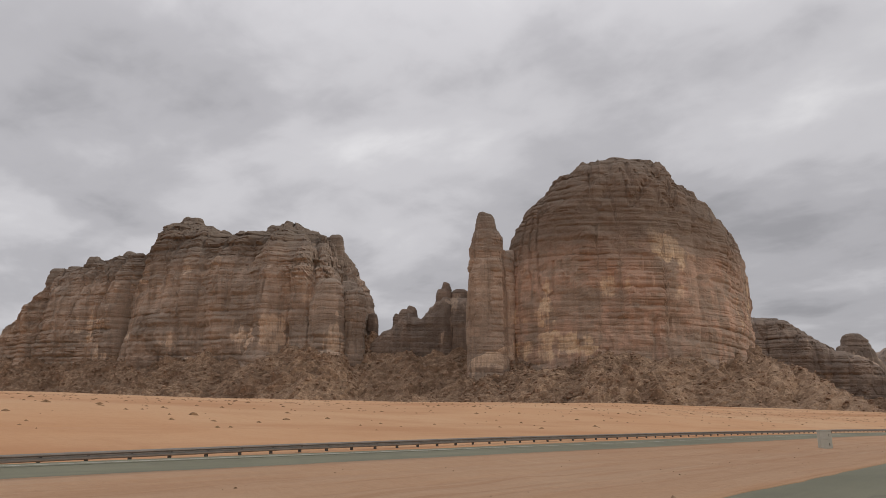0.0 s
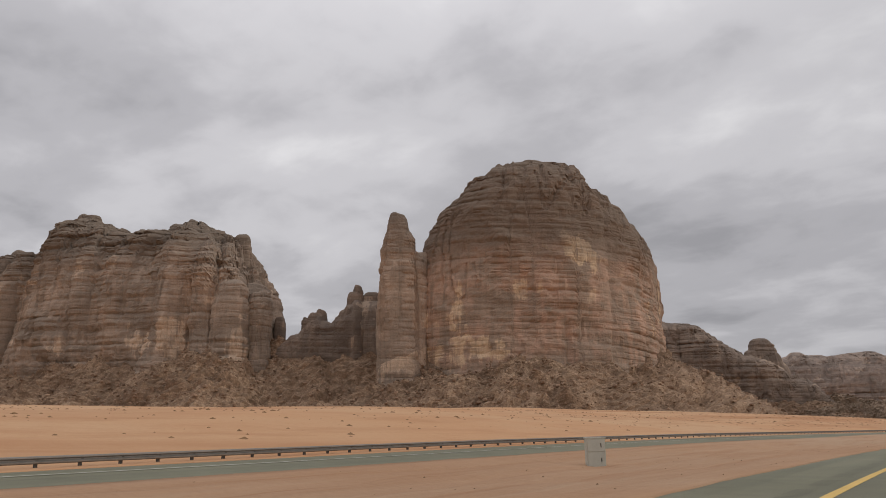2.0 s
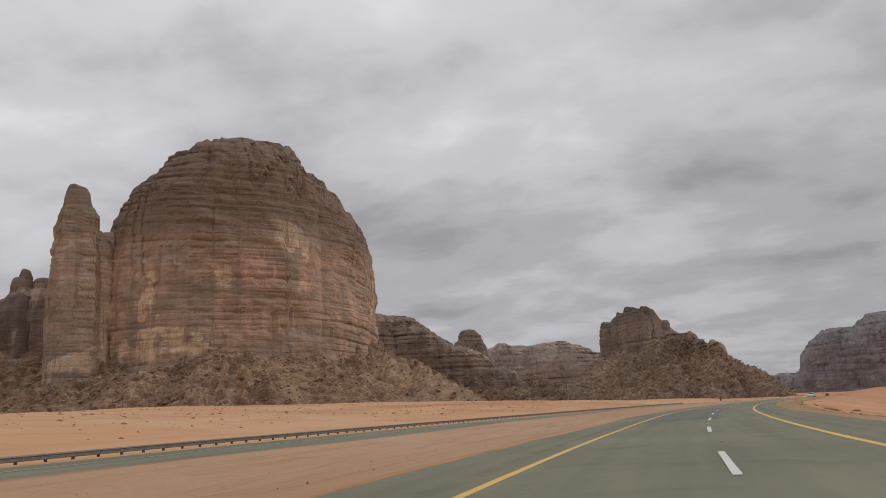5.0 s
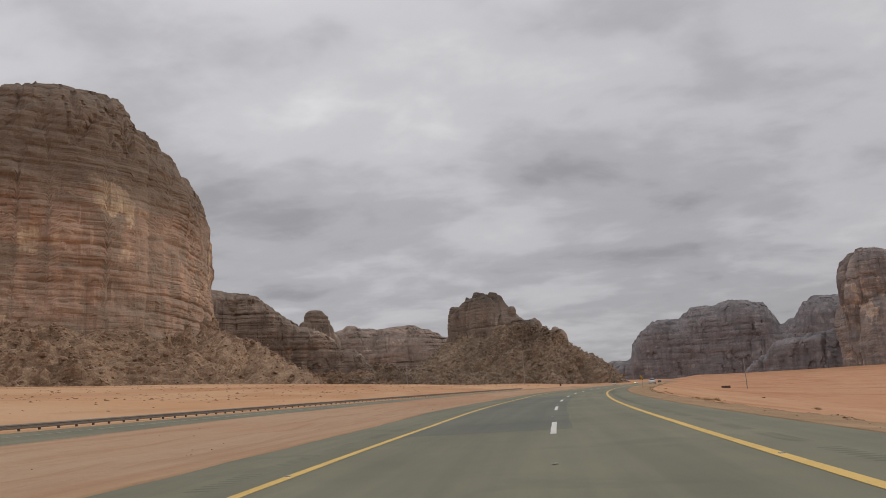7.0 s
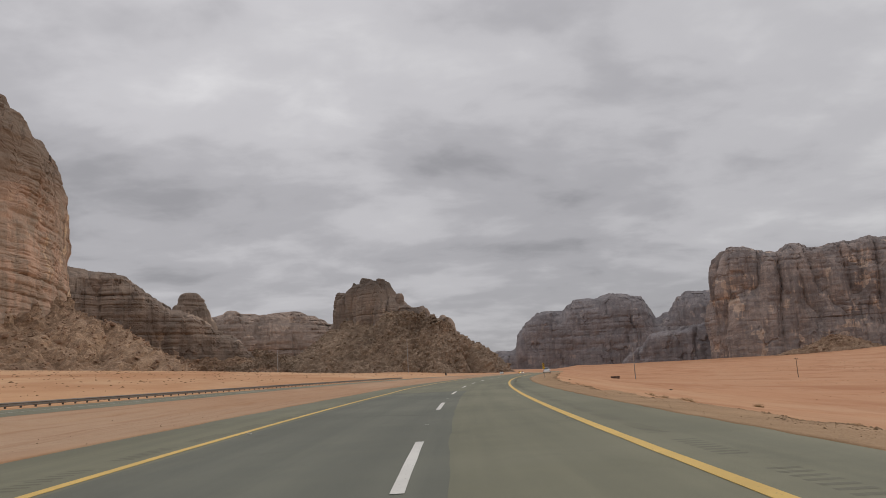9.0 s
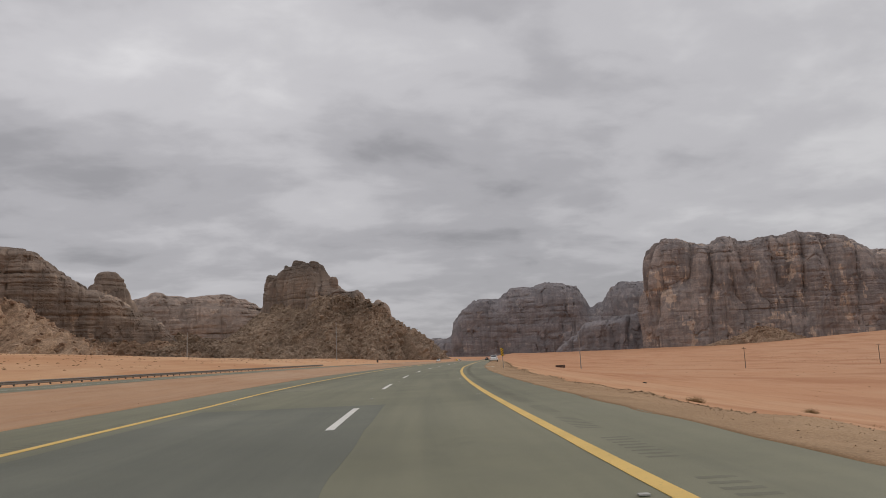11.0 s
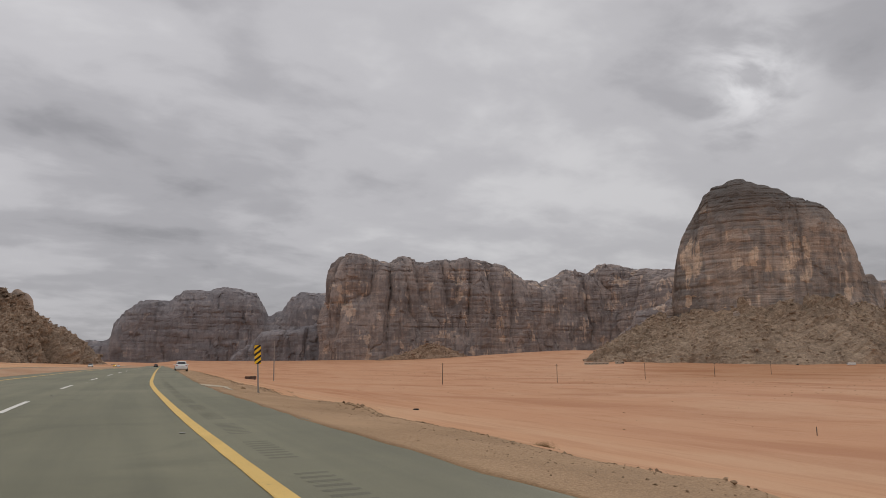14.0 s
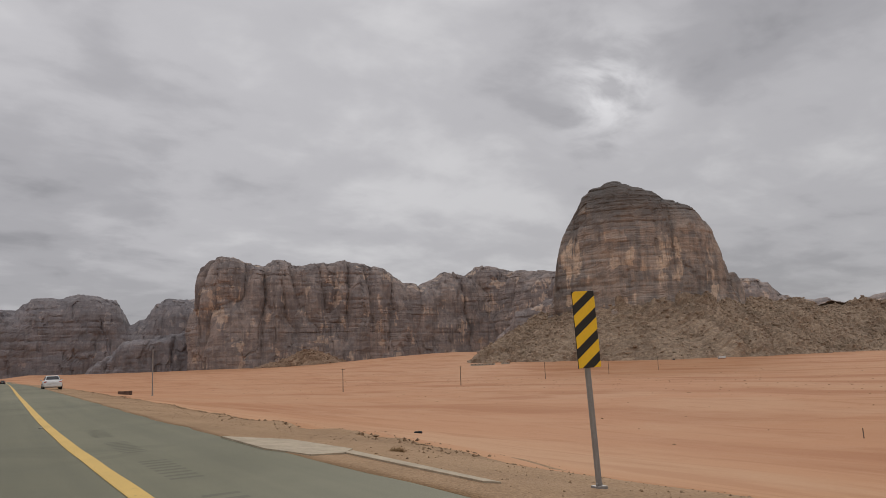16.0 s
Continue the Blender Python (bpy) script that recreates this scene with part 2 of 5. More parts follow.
def sand_material(name, left, right, tracks=1.0, ruts=0.0):
    """Wind-blown sand; left and right are its tones on either side of the highway."""
    m, k, b = material(name, 0.95)
    pos = k.add("ShaderNodeTexCoord").outputs["Object"]
    side = k.add("ShaderNodeVectorMath", {0: pos, 1: (0.66, -0.75, 0)}, operation="DOT_PRODUCT").outputs["Value"]
    along = k.add("ShaderNodeVectorMath", {0: pos, 1: (0.75, 0.66, 0)}, operation="DOT_PRODUCT").outputs["Value"]
    red = k.ramp(k.math("MULTIPLY_ADD", side, 0.004, 0.5), [(0.3, 0.0), (0.7, 1.0)])
    flow = k.add("ShaderNodeCombineXYZ", {0: k.math("MULTIPLY", along, 0.009), 1: k.math("MULTIPLY", side, 0.026), 2: 0.0}).outputs[0]
    lanes = k.noise(flow, 1.0, 6, 0.58, 0.5)
    fine_flow = k.add("ShaderNodeCombineXYZ", {0: k.math("MULTIPLY", along, 0.05), 1: k.math("MULTIPLY", side, 0.16), 2: 0.0}).outputs[0]
    ripple = k.noise(fine_flow, 1.0, 5, 0.62, 0.6)
    wide = k.noise(pos, 0.011, 6, 0.6, 0.5)
    drift = k.noise(pos, 0.10, 6, 0.65, 0.5)
    grain = k.noise(pos, 2.2, 6, 0.7)
    base = k.mix(red, left, right)
    deep = k.mix(1.0, base, (0.78, 0.66, 0.57), "MULTIPLY")
    pale = k.mix(1.0, base, (1.04, 1.15, 1.25), "MULTIPLY")
    col = k.mix(k.ramp(k.noise(pos, 0.022, 5, 0.6, 0.6), [(0.42, 0.0), (0.60, 0.9)]), base, pale)
    rust = k.math("MULTIPLY", k.ramp(lanes, [(0.47, 0.0), (0.58, 1.0)]), k.ramp(wide, [(0.42, 0.15), (0.56, 0.9)]))
    col = k.mix(k.math("MULTIPLY", rust, tracks), col, deep)
    col = k.mix(k.math("MULTIPLY", k.ramp(ripple, [(0.52, 0.0), (0.66, 0.5)]), tracks), col, deep)
    col = k.mix(k.ramp(drift, [(0.54, 0.0), (0.72, 0.4)]), col, deep)
    col = k.mix(k.ramp(grain, [(0.46, 0.0), (0.8, 0.35)]), col, deep)
    h = k.math("ADD", k.math("MULTIPLY", drift, 0.8), k.math("ADD", k.math("MULTIPLY", ripple, 0.4), k.math("MULTIPLY", grain, 0.10)))
    if ruts:
        # old tyre tracks along the median
        lane = k.add("ShaderNodeAttribute", attribute_name="lane").outputs["Vector"]
        rut = k.noise(k.scaled(lane, 0.045, 1.1, 1.0), 1.0, 5, 0.65, 0.5)
        h = k.math("MULTIPLY_ADD", rut, ruts, h)
        col = k.mix(k.ramp(rut, [(0.52, 0.0), (0.66, 0.55)]), col, deep)
        col = k.mix(k.ramp(rut, [(0.34, 0.4), (0.46, 0.0)]), col, pale)
    k.tree.links.new(col, b.inputs["Base Color"])
    bump = k.add("ShaderNodeBump", {"Height": h, "Strength": 0.6, "Distance": 0.5})
    k.tree.links.new(bump.outputs[0], b.inputs["Normal"])
    return m


def gravel_material():
    m, k, b = material("gravel", 0.95)
    pos = k.add("ShaderNodeTexCoord").outputs["Object"]
    wide = k.noise(pos, 0.3, 4, 0.5, 0.3)
    v = k.add("ShaderNodeTexVoronoi", {"Vector": pos, "Scale": 34.0})
    tone = k.add("ShaderNodeSeparateColor", {0: v.outputs["Color"]}).outputs[0]
    n = k.math("ADD", k.math("MULTIPLY", wide, 0.7), k.math("MULTIPLY", tone, 0.3))
    fine = k.noise(pos, 24.0, 4, 0.7)
    col = k.ramp(n, [(0.3, (0.26, 0.162, 0.085)), (0.5, (0.355, 0.223, 0.120)), (0.7, (0.45, 0.292, 0.165))])
    col = k.mix(k.ramp(fine, [(0.45, 0.0), (0.75, 0.6)]), col, (0.225, 0.148, 0.08))
    k.tree.links.new(col, b.inputs["Base Color"])
    bump = k.add("ShaderNodeBump", {"Height": k.math("MULTIPLY", v.outputs["Distance"], -1.0), "Strength": 0.5, "Distance": 0.02})
    k.tree.links.new(bump.outputs[0], b.inputs["Normal"])
    return m


def asphalt_material(name, dark, mid, lite):
    m, k, b = material(name, 0.85)
    pos = k.add("ShaderNodeTexCoord").outputs["Object"]
    wide = k.noise(pos, 0.09, 6, 0.6, 0.6)
    mott = k.noise(pos, 0.9, 6, 0.65)
    grain = k.noise(pos, 38.0, 3, 0.7)
    n = k.math("ADD", k.math("MULTIPLY", wide, 0.5), k.math("ADD", k.math("MULTIPLY", mott, 0.3), k.math("MULTIPLY", grain, 0.2)))
    col = k.ramp(n, [(0.36, dark), (0.5, mid), (0.64, lite)])
    lane = k.add("ShaderNodeAttribute", attribute_name="lane").outputs["Vector"]
    worn = k.noise(k.scaled(lane, 0.03, 0.85, 1.0), 1.0, 4, 0.6, 0.2)
    col = k.mix(k.ramp(worn, [(0.40, 0.0), (0.62, 0.8)]), col, k.mix(1.0, col, (0.80, 0.81, 0.82), "MULTIPLY"))
    stain = k.ramp(k.noise(pos, 0.33, 5, 0.6, 0.7), [(0.58, 0.0), (0.70, 0.4)])
    col = k.mix(stain, col, tuple(c * 0.72 for c in dark))
    k.tree.links.new(col, b.inputs["Base Color"])
    k.tree.links.new(k.math("MULTIPLY_ADD", mott, 0.25, 0.62), b.inputs["Roughness"])
    bump = k.add("ShaderNodeBump", {"Height": grain, "Strength": 0.35, "Distance": 0.01})
    k.tree.links.new(bump.outputs[0], b.inputs["Normal"])
    return m


def paint_material(name, color, worn):
    m, k, b = material(name, 0.7)
    pos = k.add("ShaderNodeTexCoord").outputs["Object"]
    chip = k.noise(pos, 14.0, 6, 0.7)
    dirt = k.noise(pos, 0.6, 5, 0.6)
    col = k.mix(k.ramp(dirt, [(0.4, 0.0), (0.75, 0.6)]), color, tuple(c * 0.72 for c in color))
    col = k.mix(k.ramp(chip, [(0.60, 0.0), (0.70, 0.8)]), col, worn)
    k.tree.links.new(col, b.inputs["Base Color"])
    return m


SAND = sand_material("red_sand", (0.545, 0.310, 0.163), (0.485, 0.243, 0.122), 0.9)
MEDIAN_SAND = sand_material("packed_sand", (0.430, 0.265, 0.157), (0.415, 0.255, 0.150), 0.6, 0.6)
GRAVEL = gravel_material()
ASPHALT = asphalt_material("asphalt", (0.153, 0.148, 0.096), (0.191, 0.185, 0.121), (0.228, 0.220, 0.149))
FRESH = asphalt_material("fresh_asphalt", (0.115, 0.118, 0.090), (0.147, 0.150, 0.115), (0.184, 0.185, 0.140))
RUMBLE = asphalt_material("milled_asphalt", (0.120, 0.116, 0.078), (0.150, 0.145, 0.098), (0.182, 0.176, 0.122))
YELLOW = paint_material("yellow_road_paint", (0.70, 0.47, 0.14), (0.2, 0.17, 0.1))
FADED = paint_material("faded_white_paint", (0.43, 0.42, 0.36), (0.22, 0.21, 0.17))
WHITE = paint_material("white_road_paint", (0.70, 0.68, 0.62), (0.2, 0.19, 0.16))
# the spot at x 250 paints the dome's sunlit right edge pale
ROCK_RED = rock("red_sandstone", (0.318, 0.242, 0.182), (0.470, 0.318, 0.232), (0.690, 0.520, 0.345), 0.585, 170, 0.55,
                fresh_and_lit=[(74, 676, 101, 16, 34), (126, 666, 124, 32, 14), (190, 660, 162, 22, 24), (211, 655, 145, 8, 24), (250, 655, 92, 9, 42), (100, 670, 75, 22, 14)])
ROCK_BROWN = rock("brown_sandstone", (0.318, 0.251, 0.194), (0.445, 0.338, 0.256), (0.670, 0.510, 0.370), 0.60, 190, 0.6,
                  fresh_and_lit=[(-353, 813, 194, 14, 34), (-459, 859, 96, 12, 20), (-395, 831, 88, 14, 20), (-212, 747, 100, 26, 26), (-136, 715, 83, 22, 36), (-106, 700, 65, 12, 16), (18, 683, 67, 24, 16)])
ROCK_DARK = rock("varnished_sandstone", (0.235, 0.203, 0.190), (0.338, 0.279, 0.246), (0.580, 0.440, 0.335), 0.575, 350, 0.7, fresh_and_lit=[(1950, 905, 149, 38, 70), (2090, 619, 161, 30, 50)])
ROCK_VARNISH = rock("dark_varnished_sandstone", (0.228, 0.182, 0.148), (0.330, 0.252, 0.194), (0.500, 0.380, 0.285), 0.59, 125, 0.8)
ROCK_HILL = rock("hill_sandstone", (0.190, 0.148, 0.118), (0.262, 0.198, 0.152), (0.430, 0.325, 0.240), 0.58, 185, 0.6, fresh_and_lit=[(551, 1030, 95, 26, 30)])
ROCK_PALE_HILL = rock("banded_hill_sandstone", (0.245, 0.194, 0.160), (0.325, 0.250, 0.202), (0.440, 0.345, 0.275), 0.58, 350, 1.0)
ROCK_TOWER = rock("streaked_sandstone", (0.222, 0.200, 0.182), (0.395, 0.322, 0.265), (0.670, 0.520, 0.385), 0.585, 200, 0.4, 0.8, 0.3, 0.62,
                  fresh_and_lit=[(1152, -24, 122, 52, 70), (1195, 78, 136, 26, 52), (1190, -115, 110, 26, 46)])
# distance haze put into the base colour: greyer, bluer stone for far rocks
ROCK_FAR = rock("hazed_sandstone", (0.203, 0.188, 0.191), (0.262, 0.235, 0.231), (0.375, 0.322, 0.292), 0.60, 350, 1.0)
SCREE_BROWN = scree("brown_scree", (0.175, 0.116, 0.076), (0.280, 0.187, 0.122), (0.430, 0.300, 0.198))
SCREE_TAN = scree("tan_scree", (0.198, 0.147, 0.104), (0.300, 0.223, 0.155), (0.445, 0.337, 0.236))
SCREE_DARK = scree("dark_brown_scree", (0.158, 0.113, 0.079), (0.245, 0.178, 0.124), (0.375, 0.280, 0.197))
BOULDER_DARK = boulder("dark_brown_boulders", (0.168, 0.120, 0.084), (0.245, 0.178, 0.124), (0.340, 0.253, 0.178))
BOULDER_BROWN = boulder("brown_boulders", (0.190, 0.124, 0.083), (0.275, 0.180, 0.120), (0.390, 0.268, 0.181))
BOULDER_TAN = boulder("tan_boulders", (0.220, 0.165, 0.118), (0.310, 0.232, 0.163), (0.425, 0.322, 0.227))
STEEL = plain("galvanised_steel", (0.20, 0.185, 0.165), 0.55, 0.35, 0.15, 2.0)
POST_STEEL = plain("dull_steel", (0.10, 0.09, 0.08), 0.7, 0.3, 0.2)
CONCRETE = plain("pale_concrete", (0.46, 0.41, 0.33), 0.9, 0.0, 0.1, 4.0)
WOOD_POLE = plain("weathered_pole", (0.13, 0.10, 0.08), 0.9, 0.0, 0.2, 6.0)
GREY_POLE = plain("grey_pole", (0.30, 0.28, 0.26), 0.6, 0.2, 0.1)
SIGN_YELLOW = plain("sign_yellow", (0.93, 0.57, 0.035), 0.5, 0.0, 0.05)
SIGN_BLACK = plain("sign_black", (0.035, 0.033, 0.03), 0.5, 0.0, 0.1)
CAR_WHITE = plain("white_car_paint", (0.72, 0.72, 0.70), 0.25, 0.0, 0.03)
CAR_GLASS = plain("dark_car_glass", (0.02, 0.022, 0.025), 0.08, 0.0, 0.05)
RUBBER = plain("rubber", (0.02, 0.02, 0.02), 0.9)
CHROME = plain("wheel_metal", (0.45, 0.45, 0.46), 0.35, 0.8)
RED_LAMP = plain("red_lamp", (0.35, 0.02, 0.015), 0.3)
PLATE = plain("plate_white", (0.7, 0.7, 0.68), 0.5)
DARK = plain("dark_plastic", (0.03, 0.03, 0.03), 0.6)
TWIG = plain("dry_twigs", (0.34, 0.225, 0.115), 0.95, 0.0, 0.3, 8.0)
STONE = plain("loose_stone", (0.27, 0.18, 0.108), 0.95, 0.0, 0.35, 1.2)
STUD = plain("worn_stud", (0.42, 0.41, 0.37), 0.7)
TUFT = plain("dry_tuft", (0.25, 0.145, 0.075), 0.95, 0.0, 0.3, 2.0)
RUSTY = plain("rust_brown_concrete", (0.13, 0.085, 0.065), 0.9, 0.0, 0.45, 1.5)


# ---- noise, terrain and mesh helpers ----
def vnoise(x, y, z, seed=0):
    """Smooth value noise in 0..1 at arrays of places."""
    x, y, z = np.broadcast_arrays(np.asarray(x, float), np.asarray(y, float), np.asarray(z, float))
    xi, yi, zi = np.floor(x), np.floor(y), np.floor(z)
    fx, fy, fz = x - xi, y - yi, z - zi
    fx, fy, fz = fx * fx * (3 - 2 * fx), fy * fy * (3 - 2 * fy), fz * fz * (3 - 2 * fz)
    xi, yi, zi = xi.astype(np.int64), yi.astype(np.int64), zi.astype(np.int64)

    def h(a, b, c):
        n = (a * 374761393 + b * 668265263 + c * 1440662683 + seed * 974634541) & 0xFFFFFFFF
        n = ((n ^ (n >> 13)) * 1274126177) & 0xFFFFFFFF
        n = ((n ^ (n >> 15)) * 2246822519) & 0xFFFFFFFF
        return ((n ^ (n >> 16)) & 0xFFFFFF) / 16777215.0

    out = 0
    for dx in (0, 1):
        for dy in (0, 1):
            for dz in (0, 1):
                wgt = (fx if dx else 1 - fx) * (fy if dy else 1 - fy) * (fz if dz else 1 - fz)
                out = out + wgt * h(xi + dx, yi + dy, zi + dz)
    return out


def fbm(x, y, z, octaves=4, seed=0):
    total, amp, norm = 0, 1.0, 0.0
    for o in range(octaves):
        total = total + amp * vnoise(x * 2 ** o, y * 2 ** o, z * 2 ** o, seed + o * 17)
        norm += amp
        amp *= 0.5
    return total / norm


def chance(a, b, c, seed=0):
    """A random number in 0..1 for each triple of whole numbers."""
    a, b, c = (np.asarray(q).astype(np.int64) for q in (a, b, c))
    n = (a * 374761393 + b * 668265263 + c * 1440662683 + seed * 974634541) & 0xFFFFFFFF
    n = ((n ^ (n >> 13)) * 1274126177) & 0xFFFFFFFF
    n = ((n ^ (n >> 15)) * 2246822519) & 0xFFFFFFFF
    return ((n ^ (n >> 16)) & 0xFFFFFF) / 16777215.0


def cells(x, y, z, seed=0):
    """Distance to the nearest of scattered points, one a cell: rounded blocks."""
    xi, yi, zi = np.floor(x).astype(np.int64), np.floor(y).astype(np.int64), np.floor(z).astype(np.int64)
    best = np.full(np.shape(x), 9.0)
    for dx in (-1, 0, 1):
        for dy in (-1, 0, 1):
            for dz in (-1, 0, 1):
                a, b, c = xi + dx, yi + dy, zi + dz
                n = (a * 374761393 + b * 668265263 + c * 1440662683 + seed * 974634541) & 0xFFFFFFFF
                n = ((n ^ (n >> 13)) * 1274126177) & 0xFFFFFFFF
                n = n ^ (n >> 16)
                jx, jy, jz = (n & 1023) / 1023.0, ((n >> 10) & 1023) / 1023.0, ((n >> 20) & 1023) / 1023.0
                best = np.minimum(best, (a + jx - x) ** 2 + (b + jy - y) ** 2 + (c + jz - z) ** 2)
    return np.sqrt(best)


# the highway: an arc that bends to the right, then runs straight
BEND, HEAD0, S0, S1 = 826.4, radians(-45.567), 110.0, 230.0
P0 = np.array([96.0, 107.63])
ARC = P0 + BEND * np.array([math.cos(HEAD0), math.sin(HEAD0)])
TH0 = math.atan2(P0[1] - ARC[1], P0[0] - ARC[0])
HEAD1 = HEAD0 - (S1 - S0) / BEND
TH1 = TH0 - (S1 - S0) / BEND
P1 = ARC + BEND * np.array([math.cos(TH1), math.sin(TH1)])


def road_point(s, u):
    """Plan position at s metres along the highway and u metres right of its lane line."""
    s, u = np.broadcast_arrays(np.asarray(s, float), np.asarray(u, float))
    th = TH0 - (np.minimum(s, S1) - S0) / BEND
    x, y = ARC[0] + (BEND - u) * np.cos(th), ARC[1] + (BEND - u) * np.sin(th)
    over = np.maximum(s - S1, 0)
    return x - math.sin(HEAD1) * over, y + math.cos(HEAD1) * over


def road_heading(s):
    return HEAD0 - (min(s, S1) - S0) / BEND


def road_coords(x, y):
    dx, dy = x - P1[0], y - P1[1]
    along = -dx * math.sin(HEAD1) + dy * math.cos(HEAD1)
    qx, qy = x - ARC[0], y - ARC[1]
    th = np.arctan2(qy, qx)
    d = (TH0 - th + math.pi) % (2 * math.pi) - math.pi
    s = np.where(along > 0, S1 + along, S0 + d * BEND)
    u = np.where(along > 0, dx * math.cos(HEAD1) + dy * math.sin(HEAD1), BEND - np.hypot(qx, qy))
    return s, u


def step(a, b, v):
    t = np.clip((v - a) / (b - a), 0, 1)
    return t * t * (3 - 2 * t)


def profile(s, u):
    """Height of the land, without its small roughness."""
    grade = -3.0 * (1 - np.exp(-(np.maximum(s - 240, 0) / 380) ** 2))
    left = np.interp(u, [-33, -31, -29, -25, -20.5, -18, -14, -10.5, -9, -7.4], [0.42, 0.42, 0.36, 0.25, 0.08, -0.22, -0.32, -0.14, -0.03, 0.0])
    reach = 165 + 75 * (1 - step(0.3, 1.1, s / np.maximum(-u, 40)))
    left = left + (15.5 + 1.9 * (1 - step(80, 420, s))) * (1 - np.exp(-np.maximum(-u - 33, 0) / reach)) * (1 - 0.42 * step(280, 700, s))
    left = left + 0.18 * step(0, 60, s) * step(15, 19.5, -u) * (1 - step(26, 31, -u))
    left = left - np.interp(s, [-25, -12, 4, 15, 40, 80], [0.64, 0.47, 0.32, 0.26, 0.12, 0.0]) * step(24, 30.5, -u) * (1 - step(32, 60, -u))
    right = np.interp(u, [6.3, 8.3, 9.7, 10.8, 14.0], [0.0, -0.2, -0.42, -0.68, -1.35])
    right = np.where(u > 14, -1.35 - 8.9 * (1 - np.exp(-(np.maximum(u, 14) - 14) / 40)), right)
    return np.where(u < 0, left, right) + grade


def ground_z(x, y):
    x, y = np.asarray(x, float), np.asarray(y, float)
    s, u = road_coords(x, y)
    z = profile(s, u)
    far = step(450, 1900, np.hypot(x - 250, y - 150))
    z = z + 15.0 * far * step(0, 60, u)
    z = z + 21.0 * np.exp(-((x - 1740) ** 2 + (y - 290) ** 2) / 250.0 ** 2)
    z = z + 7.0 * np.exp(-((x - 1220) ** 2 + (y - 90) ** 2) / 330.0 ** 2)
    rough = step(12, 45, u) + step(36, 70, -u)
    z = z + rough * (2.6 * (fbm(x / 130, y / 130, 0, 3, 5) - 0.5) + 0.9 * (fbm(x / 26, y / 26, 0, 3, 9) - 0.5))
    verge = step(9, 11, -u) * (1 - step(17, 20, -u)) + step(7, 8.5, u) * (1 - step(14, 20, u))
    lip = step(9.0, 10.0, u) * (1 - step(10.9, 12.4, u))
    z = z + lip * (0.22 * np.maximum(fbm(x / 1.6, y / 1.6, 0, 3, 23) - 0.45, 0) * step(0.4, 0.6, fbm(x / 9, y / 9, 0, 2, 25)) * 2 + 0.05)
    z = z + 0.22 * step(9.5, 11, -u) * (1 - step(18.5, 20, -u)) * (fbm(s / 16, u / 0.9, 0, 2, 27) - 0.5)
    return z + 0.2 * verge * (fbm(x / 3.2, y / 3.2, 0, 2, 21) - 0.5)


def mesh_of(name, verts, faces, mat, smooth=False):
    me = bpy.data.meshes.new(name)
    verts = np.asarray(verts, np.float32)
    faces = np.asarray(faces, np.int32)
    n, w = faces.shape
    me.vertices.add(len(verts))
    me.vertices.foreach_set("co", verts.ravel())
    me.loops.add(n * w)
    me.loops.foreach_set("vertex_index", faces.ravel())
    me.polygons.add(n)
    me.polygons.foreach_set("loop_start", np.arange(0, n * w, w, dtype=np.int32))
    me.update(calc_edges=True)
    me.validate()
    me.polygons.foreach_set("use_smooth", np.full(len(me.polygons), smooth))
    me.materials.append(mat)
    return me


def grid_faces(rows, cols, wrap=False):
    i = np.arange(rows - 1)[:, None]
    j = np.arange(cols if wrap else cols - 1)[None, :]
    k = (j + 1) % cols
    a, b, c, d = i * cols + j, i * cols + k, (i + 1) * cols + k, (i + 1) * cols + j
    return np.stack([x.ravel() for x in np.broadcast_arrays(a, b, c, d)], 1)


def joined(pieces):
    vs, fs, off = [], [], 0
    for v, f in pieces:
        vs.append(v)
        fs.append(f + off)
        off += len(v)
    return np.concatenate(vs), np.concatenate(fs)


def structure(name, me, label, category):
    return tagged(new(name, me), label, category, "", "structure")


def thing(name, label, category, m=None, group=""):
    ob = new(name)
    if m is not None:
        ob.matrix_basis = m
    return tagged(ob, label, category, group)


def part(name, data, mat, parent, label="", m=None):
    """Links a bmesh or mesh as one object under a thing or a part."""
    if isinstance(data, bmesh.types.BMesh):
        me = bpy.data.meshes.new(name)
        data.to_mesh(me)
        data.free()
        me.materials.append(mat)
    else:
        me = data
    ob = new(name, me)
    ob.parent = parent
    if m is not None:
        ob.matrix_basis = m
    return tagged(ob, label)


def box(bm, x, y, z, sx, sy, sz, bevel=0.0, rot=None):
    m = Matrix.Translation((x, y, z))
    if rot is not None:
        m = m @ rot
    r = bmesh.ops.create_cube(bm, size=1.0, matrix=m @ Matrix.Diagonal((sx, sy, sz, 1)))
    if bevel:
        edges = {e for v in r["verts"] for e in v.link_edges}
        bmesh.ops.bevel(bm, geom=list(edges), offset=bevel, segments=2, affect="EDGES", profile=0.7)
    return bm


def rod(bm, a, b, r1, r2, seg=10):
    a, b = Vector(a), Vector(b)
    q = (b - a).to_track_quat("Z", "Y").to_matrix().to_4x4()
    bmesh.ops.create_cone(bm, cap_ends=True, segments=seg, radius1=r1, radius2=r2, depth=(b - a).length, matrix=Matrix.Translation((a + b) / 2) @ q)
    return bm


